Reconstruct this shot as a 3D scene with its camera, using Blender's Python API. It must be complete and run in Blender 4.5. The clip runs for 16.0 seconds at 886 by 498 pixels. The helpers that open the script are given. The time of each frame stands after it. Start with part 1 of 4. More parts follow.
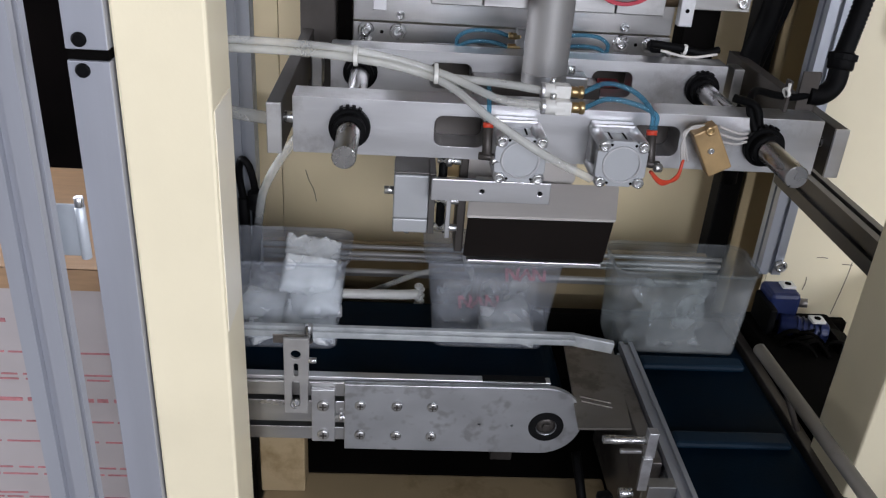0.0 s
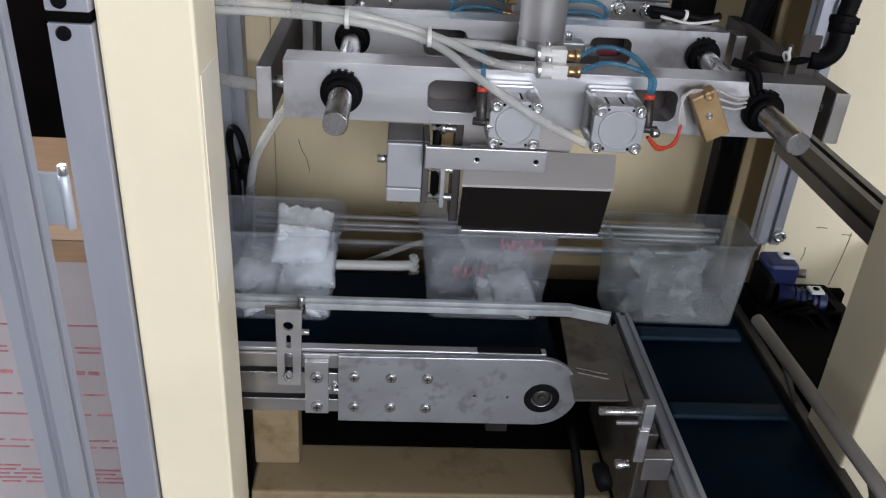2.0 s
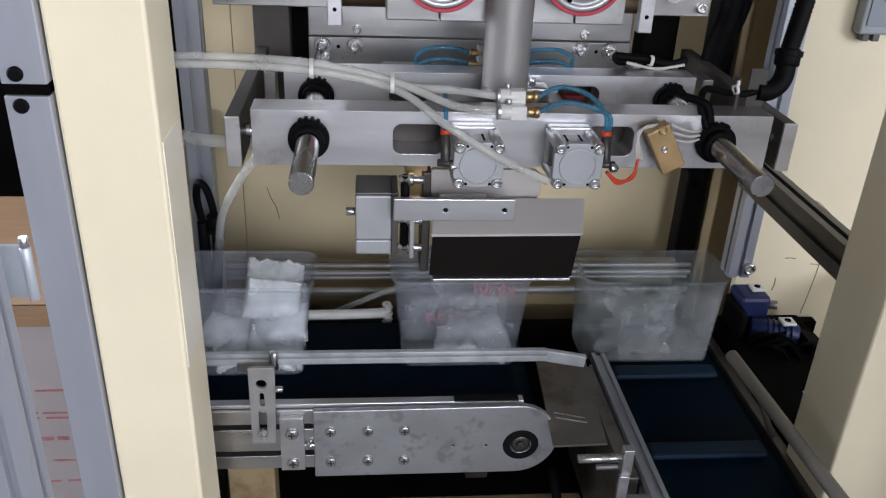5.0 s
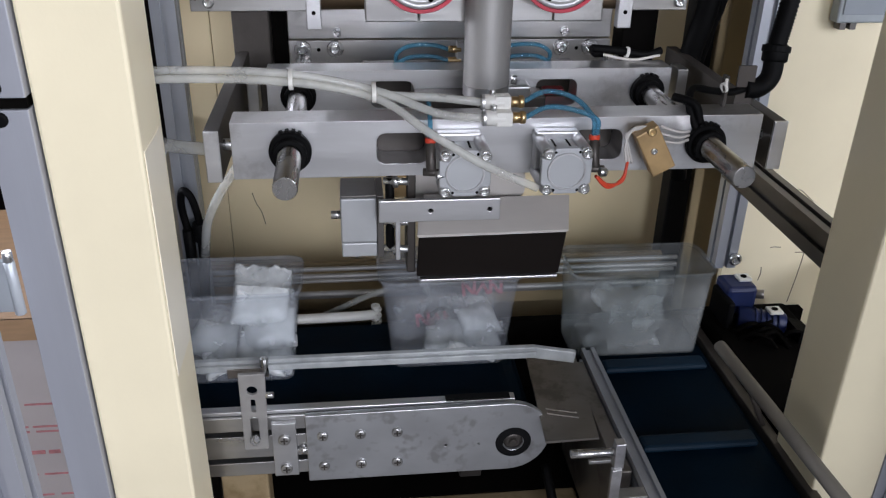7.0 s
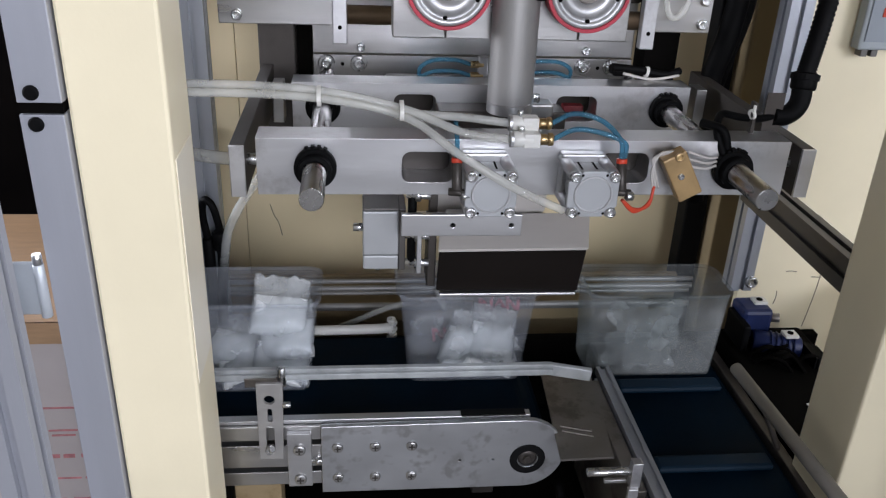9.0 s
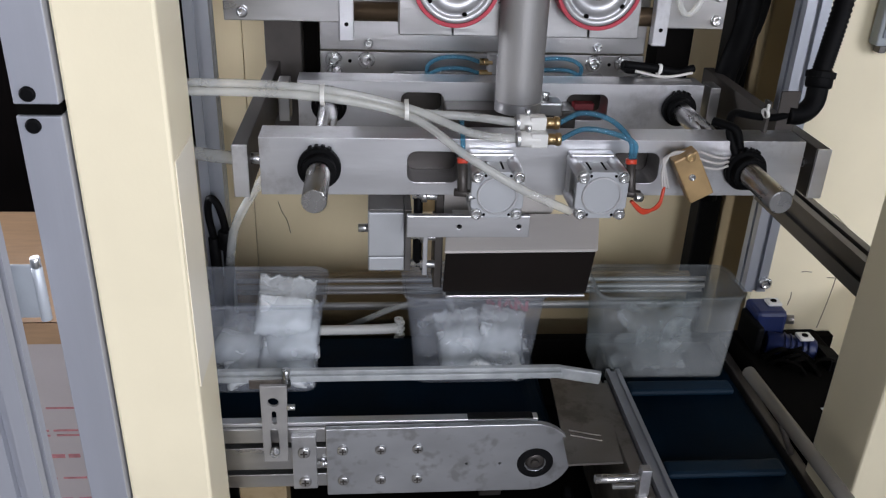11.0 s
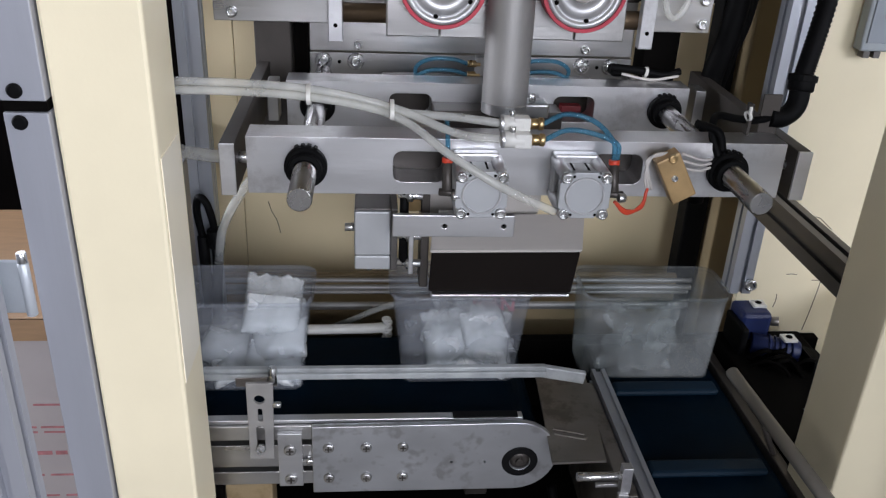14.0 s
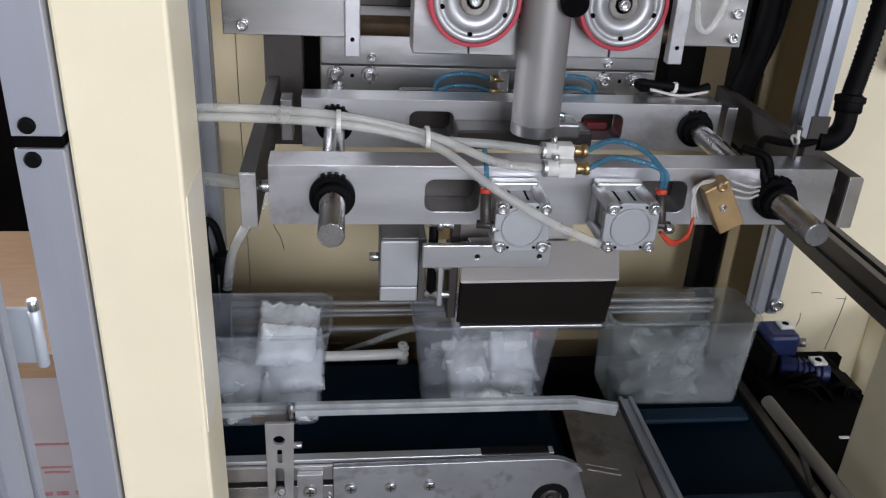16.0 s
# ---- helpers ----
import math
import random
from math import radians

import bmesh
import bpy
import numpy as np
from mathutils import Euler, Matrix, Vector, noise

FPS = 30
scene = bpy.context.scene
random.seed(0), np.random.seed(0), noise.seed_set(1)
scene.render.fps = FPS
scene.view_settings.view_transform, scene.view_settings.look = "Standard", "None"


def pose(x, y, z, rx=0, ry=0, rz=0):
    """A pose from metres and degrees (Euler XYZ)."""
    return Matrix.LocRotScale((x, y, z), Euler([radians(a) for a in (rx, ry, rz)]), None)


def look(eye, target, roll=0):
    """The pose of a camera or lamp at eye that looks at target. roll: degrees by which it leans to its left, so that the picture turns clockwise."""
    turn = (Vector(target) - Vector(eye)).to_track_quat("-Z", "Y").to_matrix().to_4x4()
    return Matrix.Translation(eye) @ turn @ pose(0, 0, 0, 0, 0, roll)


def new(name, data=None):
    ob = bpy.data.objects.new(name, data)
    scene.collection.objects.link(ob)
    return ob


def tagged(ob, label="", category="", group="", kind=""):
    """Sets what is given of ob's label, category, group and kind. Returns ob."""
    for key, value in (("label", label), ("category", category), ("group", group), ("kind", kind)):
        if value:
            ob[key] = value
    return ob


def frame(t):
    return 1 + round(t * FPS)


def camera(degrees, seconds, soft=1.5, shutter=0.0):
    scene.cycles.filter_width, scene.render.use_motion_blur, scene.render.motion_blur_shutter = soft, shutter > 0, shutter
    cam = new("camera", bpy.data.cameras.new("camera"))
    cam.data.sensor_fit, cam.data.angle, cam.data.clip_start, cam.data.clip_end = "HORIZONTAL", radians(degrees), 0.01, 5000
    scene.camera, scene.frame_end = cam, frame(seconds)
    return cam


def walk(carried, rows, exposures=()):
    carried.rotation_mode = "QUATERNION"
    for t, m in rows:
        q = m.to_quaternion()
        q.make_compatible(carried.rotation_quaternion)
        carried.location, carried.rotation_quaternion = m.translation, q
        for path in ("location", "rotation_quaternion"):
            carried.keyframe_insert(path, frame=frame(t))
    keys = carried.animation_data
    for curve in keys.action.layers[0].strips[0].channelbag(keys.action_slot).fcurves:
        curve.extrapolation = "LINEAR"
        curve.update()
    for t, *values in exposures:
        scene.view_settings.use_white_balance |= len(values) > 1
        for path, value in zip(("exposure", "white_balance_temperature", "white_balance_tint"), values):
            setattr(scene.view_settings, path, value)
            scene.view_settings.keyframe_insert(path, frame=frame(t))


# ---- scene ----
cam = camera(55.7, 16.0, 1.25)
PATH = [
    (0, (0.011, -0.039, 1.473), (0.129, 1.738, 0.562), 3.9),
    (0.5, (0.005, -0.039, 1.465), (0.111, 1.723, 0.524), 5.1),
    (1, (0.004, -0.03, 1.46), (0.083, 1.72, 0.496), 4.4),
    (1.5, (0.013, -0.027, 1.465), (0.098, 1.721, 0.496), 3.7),
    (2, (0.016, -0.022, 1.46), (0.144, 1.723, 0.492), 4.0),
    (2.5, (0.012, -0.006, 1.472), (0.153, 1.744, 0.515), 3.0),
    (3, (0.032, 0.007, 1.467), (0.251, 1.745, 0.502), 3.4),
    (3.5, (0.02, 0.005, 1.478), (0.231, 1.758, 0.54), 4.5),
    (4, (0.016, 0.003, 1.481), (0.209, 1.765, 0.555), 4.7),
    (6.5, (0.032, -0.008, 1.496), (0.227, 1.776, 0.612), -0.4),
    (7, (0.025, -0.003, 1.49), (0.237, 1.766, 0.581), 1.2),
    (7.5, (0.015, -0.003, 1.491), (0.212, 1.767, 0.58), 2.1),
    (8, (0.007, -0.004, 1.492), (0.207, 1.77, 0.59), 2.6),
    (8.5, (0.005, -0.003, 1.494), (0.201, 1.775, 0.599), 2.5),
    (8.7, (0.002, -0.009, 1.489), (0.203, 1.779, 0.617), 2.5),
    (11, (0.016, 0.014, 1.492), (0.181, 1.798, 0.602), 2.2),
    (11.5, (0.018, 0.011, 1.497), (0.193, 1.807, 0.633), 2.5),
    (12, (0.012, 0.019, 1.49), (0.162, 1.81, 0.612), 2.7),
    (12.5, (0.017, 0.016, 1.49), (0.187, 1.804, 0.61), 3.1),
    (13, (0.01, 0.017, 1.489), (0.179, 1.808, 0.614), 3.3),
    (13.5, (0.019, 0.009, 1.493), (0.183, 1.795, 0.609), 2.6),
    (14, (0.029, 0.001, 1.492), (0.205, 1.787, 0.61), 2.7),
    (14.5, (0.03, 0.002, 1.492), (0.196, 1.793, 0.617), 2.5),
    (15, (0.018, 0.02, 1.498), (0.184, 1.809, 0.619), 2.1),
    (15.5, (-0.004, 0.04, 1.503), (0.18, 1.823, 0.617), 2.1),
    (16, (-0.04, 0.09, 1.504), (0.193, 1.864, 0.612), 3.2),
]
walk(cam, [(t, look(eye, target, roll)) for t, eye, target, roll in PATH])

# ---- world and light ----
world = bpy.data.worlds.new("world")
scene.world = world
world.use_nodes = True
wn = world.node_tree
sky = wn.nodes.new("ShaderNodeTexSky")
sky.sky_type = "NISHITA"
sky.sun_disc = False
sky.sun_elevation, sky.sun_rotation = radians(40), radians(200)
wn.links.new(sky.outputs[0], wn.nodes["Background"].inputs[0])
wn.nodes["Background"].inputs[1].default_value = 0.08


def window_light(name, eye, target, w, h, power, colour):
    data = bpy.data.lights.new(name, "AREA")
    data.shape, data.size, data.size_y, data.energy, data.color = "RECTANGLE", w, h, power, colour
    ob = new(name, data)
    ob.matrix_world = look(eye, target)
    return ob


DAY = (0.865, 0.888, 1.0)
window_light("east_window_daylight", (2.97, -1.6, 1.95), (0.0, -1.6, 1.75), 2.4, 1.4, 185, DAY)
window_light("south_window_daylight", (0.55, -2.97, 2.0), (0.0, 1.5, 0.9), 1.6, 1.4, 150, DAY)
# Added lamp behind the machine, brightening the inner panels from the back.
window_light("north_added_light", (-1.6, 3.97, 2.42), (-1.3, 1.0, 1.7), 1.9, 0.9, 40, DAY)
window_light("west_window_daylight", (-2.97, 1.35, 1.75), (0.95, 1.5, 1.1), 1.1, 0.9, 150, DAY)
scene.view_settings.exposure = -0.53


# ---- materials ----
def mat(name, colour, rough=0.5, metal=0.0, vary=0.12, scale=18.0, stretch=(1, 1, 1), bump=0.1, rough_vary=0.1,
        fine=220.0, stain=None, stain_scale=5.0, stain_at=0.6, stain_detail=8, coat=0.0, spec=0.5):
    m = bpy.data.materials.new(name)
    m.use_nodes = True
    nt = m.node_tree
    b = nt.nodes["Principled BSDF"]
    b.inputs["Metallic"].default_value = metal
    b.inputs["Specular IOR Level"].default_value = spec
    if coat:
        b.inputs["Coat Weight"].default_value = coat
    tc = nt.nodes.new("ShaderNodeTexCoord")
    mp = nt.nodes.new("ShaderNodeMapping")
    mp.inputs["Scale"].default_value = stretch
    nt.links.new(tc.outputs["Object"], mp.inputs[0])
    n1 = nt.nodes.new("ShaderNodeTexNoise")
    n1.inputs["Scale"].default_value, n1.inputs["Detail"].default_value = scale, 5
    n2 = nt.nodes.new("ShaderNodeTexNoise")
    n2.inputs["Scale"].default_value, n2.inputs["Detail"].default_value = fine, 3
    for n in (n1, n2):
        nt.links.new(mp.outputs[0], n.inputs[0])
    ramp = nt.nodes.new("ShaderNodeValToRGB")
    ramp.color_ramp.elements[0].position, ramp.color_ramp.elements[1].position = 0.3, 0.7
    c = np.array(colour)
    ramp.color_ramp.elements[0].color = (*np.clip(c * (1 - vary), 0, 1), 1)
    ramp.color_ramp.elements[1].color = (*np.clip(c * (1 + vary), 0, 1), 1)
    nt.links.new(n1.outputs[0], ramp.inputs[0])
    out = ramp.outputs[0]
    if stain is not None:
        n3 = nt.nodes.new("ShaderNodeTexNoise")
        n3.inputs["Scale"].default_value, n3.inputs["Detail"].default_value = stain_scale, stain_detail
        n3.inputs["Roughness"].default_value = 0.7
        nt.links.new(tc.outputs["Object"], n3.inputs[0])
        r3 = nt.nodes.new("ShaderNodeValToRGB")
        r3.color_ramp.elements[0].position, r3.color_ramp.elements[1].position = stain_at, stain_at + 0.12
        r3.color_ramp.elements[0].color, r3.color_ramp.elements[1].color = (0, 0, 0, 1), (1, 1, 1, 1)
        nt.links.new(n3.outputs[0], r3.inputs[0])
        mix = nt.nodes.new("ShaderNodeMix")
        mix.data_type = "RGBA"
        nt.links.new(r3.outputs[0], mix.inputs[0])
        nt.links.new(out, mix.inputs[6])
        mix.inputs[7].default_value = (*stain, 1)
        out = mix.outputs[2]
    nt.links.new(out, b.inputs["Base Color"])
    rr = nt.nodes.new("ShaderNodeMapRange")
    rr.inputs[3].default_value, rr.inputs[4].default_value = max(0.02, rough - rough_vary), min(1, rough + rough_vary)
    nt.links.new(n1.outputs[0], rr.inputs[0])
    nt.links.new(rr.outputs[0], b.inputs["Roughness"])
    if bump:
        bp = nt.nodes.new("ShaderNodeBump")
        bp.inputs["Strength"].default_value, bp.inputs["Distance"].default_value = bump, 0.002
        nt.links.new(n2.outputs[0], bp.inputs["Height"])
        nt.links.new(bp.outputs[0], b.inputs["Normal"])
    return m


def clear(name, tint, body, share, rough=0.2, scale=14.0, spread=0.2):
    """Thin see-through plastic: part of the light goes straight through, the rest meets a milky, glossy skin."""
    m = mat(name, body, rough, 0, 0.05, scale, bump=0.05)
    nt = m.node_tree
    t = nt.nodes.new("ShaderNodeBsdfTransparent")
    t.inputs[0].default_value = (*tint, 1)
    mix = nt.nodes.new("ShaderNodeMixShader")
    tc = nt.nodes.new("ShaderNodeTexCoord")
    n = nt.nodes.new("ShaderNodeTexNoise")
    n.inputs["Scale"].default_value, n.inputs["Detail"].default_value = scale, 6
    nt.links.new(tc.outputs["Object"], n.inputs[0])
    r = nt.nodes.new("ShaderNodeMapRange")
    r.inputs[1].default_value, r.inputs[2].default_value = 0.3, 0.7
    r.inputs[3].default_value, r.inputs[4].default_value = max(0, share - spread), min(1, share + spread)
    nt.links.new(n.outputs[0], r.inputs[0])
    nt.links.new(r.outputs[0], mix.inputs[0])
    nt.links.new(t.outputs[0], mix.inputs[1])
    nt.links.new(nt.nodes["Principled BSDF"].outputs[0], mix.inputs[2])
    nt.links.new(mix.outputs[0], nt.nodes["Material Output"].inputs[0])
    return m


CREAM = mat("cream_paint", (0.84, 0.75, 0.535), 0.38, 0, 0.04, 6, bump=0.06, stain=(0.76, 0.67, 0.47), stain_scale=4, stain_at=0.66)
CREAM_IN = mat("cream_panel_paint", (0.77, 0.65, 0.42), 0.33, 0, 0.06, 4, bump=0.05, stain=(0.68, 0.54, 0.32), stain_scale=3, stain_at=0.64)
# Cream turned brown: the low light near the base is in the colour.
BASEPAINT = mat("shaded_base_paint", (0.25, 0.19, 0.11), 0.5, 0, 0.1, 5, bump=0.08, stain=(0.17, 0.12, 0.06), stain_scale=5, stain_at=0.55, spec=0.2)
# Cream darkened to tan, with the rear post's shade in the colour.
SHADECREAM = mat("shaded_cream_paint", (0.40, 0.31, 0.18), 0.5, 0, 0.08, 5, bump=0.06, stain=(0.31, 0.23, 0.12), stain_scale=4, stain_at=0.58, spec=0.2)
DULL = mat("dull_stainless", (0.27, 0.25, 0.23), 0.38, 0.8, 0.15, 16, (0.5, 1, 1), 0.1, 0.12, stain=(0.18, 0.16, 0.145), stain_scale=16, stain_at=0.5, stain_detail=6)
SATIN = mat("milled_aluminium", (0.60, 0.60, 0.61), 0.36, 0.92, 0.08, 30, (0.15, 1, 1), 0.1, 0.1, stain=(0.43, 0.42, 0.42), stain_scale=7, stain_at=0.56)
STEEL = mat("brushed_steel", (0.48, 0.475, 0.47), 0.3, 0.94, 0.12, 26, (0.2, 1, 1), 0.1, 0.08, stain=(0.42, 0.41, 0.4), stain_scale=9, stain_at=0.58)
PLATE = mat("worn_steel_plate", (0.50, 0.51, 0.53), 0.34, 0.85, 0.12, 14, (0.6, 1, 1), 0.1, 0.14, stain=(0.38, 0.378, 0.385), stain_scale=30, stain_at=0.54, stain_detail=2.5)
GREYBLOCK = mat("grey_anodised", (0.42, 0.43, 0.44), 0.5, 0.4, 0.05, 20, bump=0.05)
DARKSTEEL = mat("dark_steel", (0.07, 0.062, 0.056), 0.45, 0.6, 0.2, 18, bump=0.12)
ALU = mat("anodised_profile", (0.42, 0.44, 0.48), 0.4, 0.7, 0.04, 24, (1, 1, 0.1), 0.05, 0.05)
DOORALU = mat("door_profile", (0.40, 0.41, 0.45), 0.45, 0.45, 0.05, 24, (1, 1, 0.1), 0.05, 0.05)
RAILDARK = mat("dark_anodised_profile", (0.125, 0.117, 0.11), 0.42, 0.7, 0.08, 24, bump=0.05)
PALESHEET = mat("pale_satin_sheet", (0.60, 0.565, 0.53), 0.45, 0.2, 0.05, 26, (0.2, 1, 1), 0.06)
TUBE = mat("satin_tube", (0.40, 0.39, 0.38), 0.5, 0.5, 0.06, 9, (1, 1, 0.3), 0.05, 0.06, stain=(0.33, 0.29, 0.26), stain_scale=7, stain_at=0.56)
PENCIL = mat("pencil_graphite", (0.2, 0.16, 0.11), 0.6, 0, 0.2, 40)
CHROME = mat("ground_shaft_steel", (0.46, 0.45, 0.44), 0.27, 1.0, 0.06, 40, (1, 0.2, 1), 0.03, 0.05)
# Bar steel darkened so that the shaded sides are in the colour.
TIEBAR = mat("shaded_bar_steel", (0.06, 0.052, 0.046), 0.6, 0.3, 0.12, 18, bump=0.1, stain=(0.06, 0.05, 0.042), stain_scale=12)
PIPE = mat("matte_pipe", (0.25, 0.232, 0.205), 0.55, 0.3, 0.1, 30, (1, 0.15, 1), 0.08, stain=(0.2, 0.185, 0.16), stain_scale=14)
RAIL = mat("dull_rail", (0.36, 0.35, 0.34), 0.5, 0.6, 0.1, 30, bump=0.05)
BRONZE = mat("oiled_shaft", (0.17, 0.12, 0.075), 0.42, 0.8, 0.15, 30, bump=0.1)
BOLT = mat("zinc_bolt", (0.6, 0.6, 0.6), 0.28, 1.0, 0.1, 90, bump=0.1)
BLACK = mat("black_plastic", (0.0022, 0.0022, 0.0025), 0.6, 0, 0.2, 40, bump=0.15, spec=0.1)
RUBBER = mat("black_rubber", (0.004, 0.004, 0.0045), 0.65, 0, 0.2, 60, bump=0.2, spec=0.15)
# Near-black: shade in holes, slots and recesses as colour; also black cables.
VOID = mat("shade_and_part_black", (0.0022, 0.0018, 0.0015), 0.85, 0, 0.3, 8, bump=0.1, spec=0.06)
# Steel facing down: its shade and dark reflection are painted brown-black.
HOOD = mat("shaded_steel_sheet", (0.0065, 0.0042, 0.0032), 0.55, 0, 0.15, 12, bump=0.06, spec=0.2)
BELT = mat("navy_conveyor_belt", (0.0008, 0.0058, 0.0125), 0.5, 0, 0.3, 10, bump=0.12, stain=(0.0012, 0.008, 0.016), stain_scale=9, stain_at=0.58, spec=0.035)
CLEAT = mat("blue_cleat_rubber", (0.006, 0.017, 0.031), 0.5, 0, 0.15, 12, bump=0.1, spec=0.12)
BRASS = mat("brass", (0.58, 0.42, 0.22), 0.3, 1.0, 0.1, 60, bump=0.1)
TAN = mat("tan_terminal", (0.42, 0.28, 0.13), 0.45, 0.35, 0.2, 30, bump=0.15, stain=(0.28, 0.17, 0.08), stain_scale=30)
WHITEPL = mat("white_plastic", (0.72, 0.71, 0.67), 0.35, 0, 0.05, 30, bump=0.05)
WHEELALU = mat("turned_aluminium", (0.60, 0.60, 0.61), 0.42, 0.65, 0.06, 40, bump=0.06)
REDRUB = mat("red_rubber", (0.55, 0.04, 0.07), 0.45, 0, 0.1, 30, bump=0.1)
REDPL = mat("red_plastic", (0.6, 0.05, 0.02), 0.4, 0, 0.1, 30, bump=0.05)
REDWIRE = mat("red_wire", (0.6, 0.06, 0.025), 0.4, 0, 0.1, 30, bump=0.05)
WHITEWIRE = mat("white_wire", (0.56, 0.53, 0.50), 0.4, 0, 0.1, 30, bump=0.05)
MOTORBLUE = mat("blue_motor_paint", (0.004, 0.013, 0.075), 0.5, 0.0, 0.2, 20, bump=0.15)
HINGE = mat("grey_hinge_cast", (0.45, 0.48, 0.51), 0.4, 0.3, 0.06, 20)
KRAFT = mat("kraft_tape", (0.42, 0.265, 0.15), 0.45, 0, 0.1, 20, (1, 6, 6), 0.05)
CARTON = mat("pale_carton", (0.50, 0.455, 0.45), 0.7, 0, 0.05, 12, bump=0.1)
INK = mat("red_ink", (0.5, 0.2, 0.21), 0.6, 0, 0.3, 60, bump=0.0)
POWDER = mat("white_powder", (0.95, 0.955, 0.95), 0.8, 0, 0.04, 60, bump=0.3)
GREYMET = mat("grey_meter", (0.33, 0.36, 0.38), 0.4, 0, 0.1, 20, bump=0.05)
GLASSY = clear("clear_bin_plastic", (0.93, 0.94, 0.95), (0.6, 0.63, 0.69), 0.12, 0.15, 12, 0.05)
FROST = clear("scuffed_bin_plastic", (0.9, 0.92, 0.92), (0.44, 0.455, 0.455), 0.13, 0.25, 8, 0.13)
FILM = clear("sachet_film", (0.97, 0.98, 0.98), (0.93, 0.95, 0.95), 0.3, 0.035, 16, 0.16)
FAINTINK = clear("faint_red_ink", (0.95, 0.86, 0.87), (0.70, 0.30, 0.34), 0.42, 0.5, 60, 0.2)
SHEET = clear("crumpled_film", (0.95, 0.95, 0.95), (0.82, 0.84, 0.85), 0.26, 0.1, 14, 0.22)
HOSE = clear("milky_hose", (0.9, 0.89, 0.85), (0.8, 0.81, 0.79), 0.31, 0.08, 14, 0.1)
BLUEHOSE = clear("blue_hose", (0.4, 0.68, 0.82), (0.11, 0.29, 0.40), 0.36, 0.12, 30, 0.1)
ACRYL = clear("clear_guide_strip", (0.9, 0.92, 0.93), (0.58, 0.6, 0.6), 0.5, 0.2, 18, 0.15)
CONCRETE = mat("concrete_floor", (0.16, 0.155, 0.145), 0.7, 0, 0.15, 3, bump=0.2, fine=60)
PLASTER = mat("plaster_wall", (0.22, 0.22, 0.22), 0.85, 0, 0.05, 4, bump=0.1)
# Near-black wall colour carries the darkness of the unlit store behind.
SHADEWALL = mat("unlit_room_black", (0.003, 0.0022, 0.002), 0.9, 0, 0.5, 4, bump=0.1, spec=0.03)


# ---- mesh helpers ----
def box(x0, x1, y0, y1, z0, z1, bevel=0.0, seg=2):
    bm = bmesh.new()
    v = [bm.verts.new((x, y, z)) for x in (x0, x1) for y in (y0, y1) for z in (z0, z1)]
    for f in ((0, 1, 3, 2), (4, 6, 7, 5), (0, 4, 5, 1), (2, 3, 7, 6), (0, 2, 6, 4), (1, 5, 7, 3)):
        bm.faces.new([v[k] for k in f])
    bmesh.ops.recalc_face_normals(bm, faces=bm.faces)
    if bevel:
        bmesh.ops.bevel(bm, geom=bm.edges[:], offset=bevel, segments=seg, affect="EDGES", profile=0.5)
    return bm


def merge(*bms):
    out = bmesh.new()
    me = bpy.data.meshes.new("tmp")
    for b in bms:
        b.to_mesh(me)
        out.from_mesh(me)
        b.free()
    bpy.data.meshes.remove(me)
    return out


def moved(bm, m):
    bmesh.ops.transform(bm, matrix=m, verts=bm.verts)
    return bm


def turned(profile, p0, p1, seg=24):
    """A body of revolution: profile rows (along 0..length, radius) on the line from p0 towards p1."""
    bm = bmesh.new()
    rings = [[bm.verts.new((r * math.cos(a), r * math.sin(a), h)) for a in (2 * math.pi * k / seg for k in range(seg))] for h, r in profile]
    for a, b in zip(rings, rings[1:]):
        for k in range(seg):
            bm.faces.new((a[k], a[(k + 1) % seg], b[(k + 1) % seg], b[k]))
    bm.faces.new(rings[0][::-1]), bm.faces.new(rings[-1])
    for f in bm.faces:
        f.smooth = len(f.verts) == 4
    d = Vector(p1) - Vector(p0)
    return moved(bm, Matrix.Translation(p0) @ d.to_track_quat("Z", "Y").to_matrix().to_4x4())


def rod(p0, p1, r, seg=20, edge=0.12):
    n = (Vector(p1) - Vector(p0)).length
    e = min(r * edge, n * 0.2)
    return turned([(0, r - e), (e, r), (n - e, r), (n, r - e)], p0, p1, seg)


def ring(p0, p1, r_in, r_out, seg=32):
    n = (Vector(p1) - Vector(p0)).length
    e = (r_out - r_in) * 0.15
    bm = bmesh.new()
    prof = [(0, r_in), (0, r_out - e), (e, r_out), (n - e, r_out), (n, r_out - e), (n, r_in)]
    rings = [[bm.verts.new((r * math.cos(a), r * math.sin(a), h)) for a in (2 * math.pi * k / seg for k in range(seg))] for h, r in prof]
    for a, b in zip(rings, rings[1:] + rings[:1]):
        for k in range(seg):
            bm.faces.new((a[k], a[(k + 1) % seg], b[(k + 1) % seg], b[k]))
    bmesh.ops.recalc_face_normals(bm, faces=bm.faces)
    d = Vector(p1) - Vector(p0)
    return moved(bm, Matrix.Translation(p0) @ d.to_track_quat("Z", "Y").to_matrix().to_4x4())


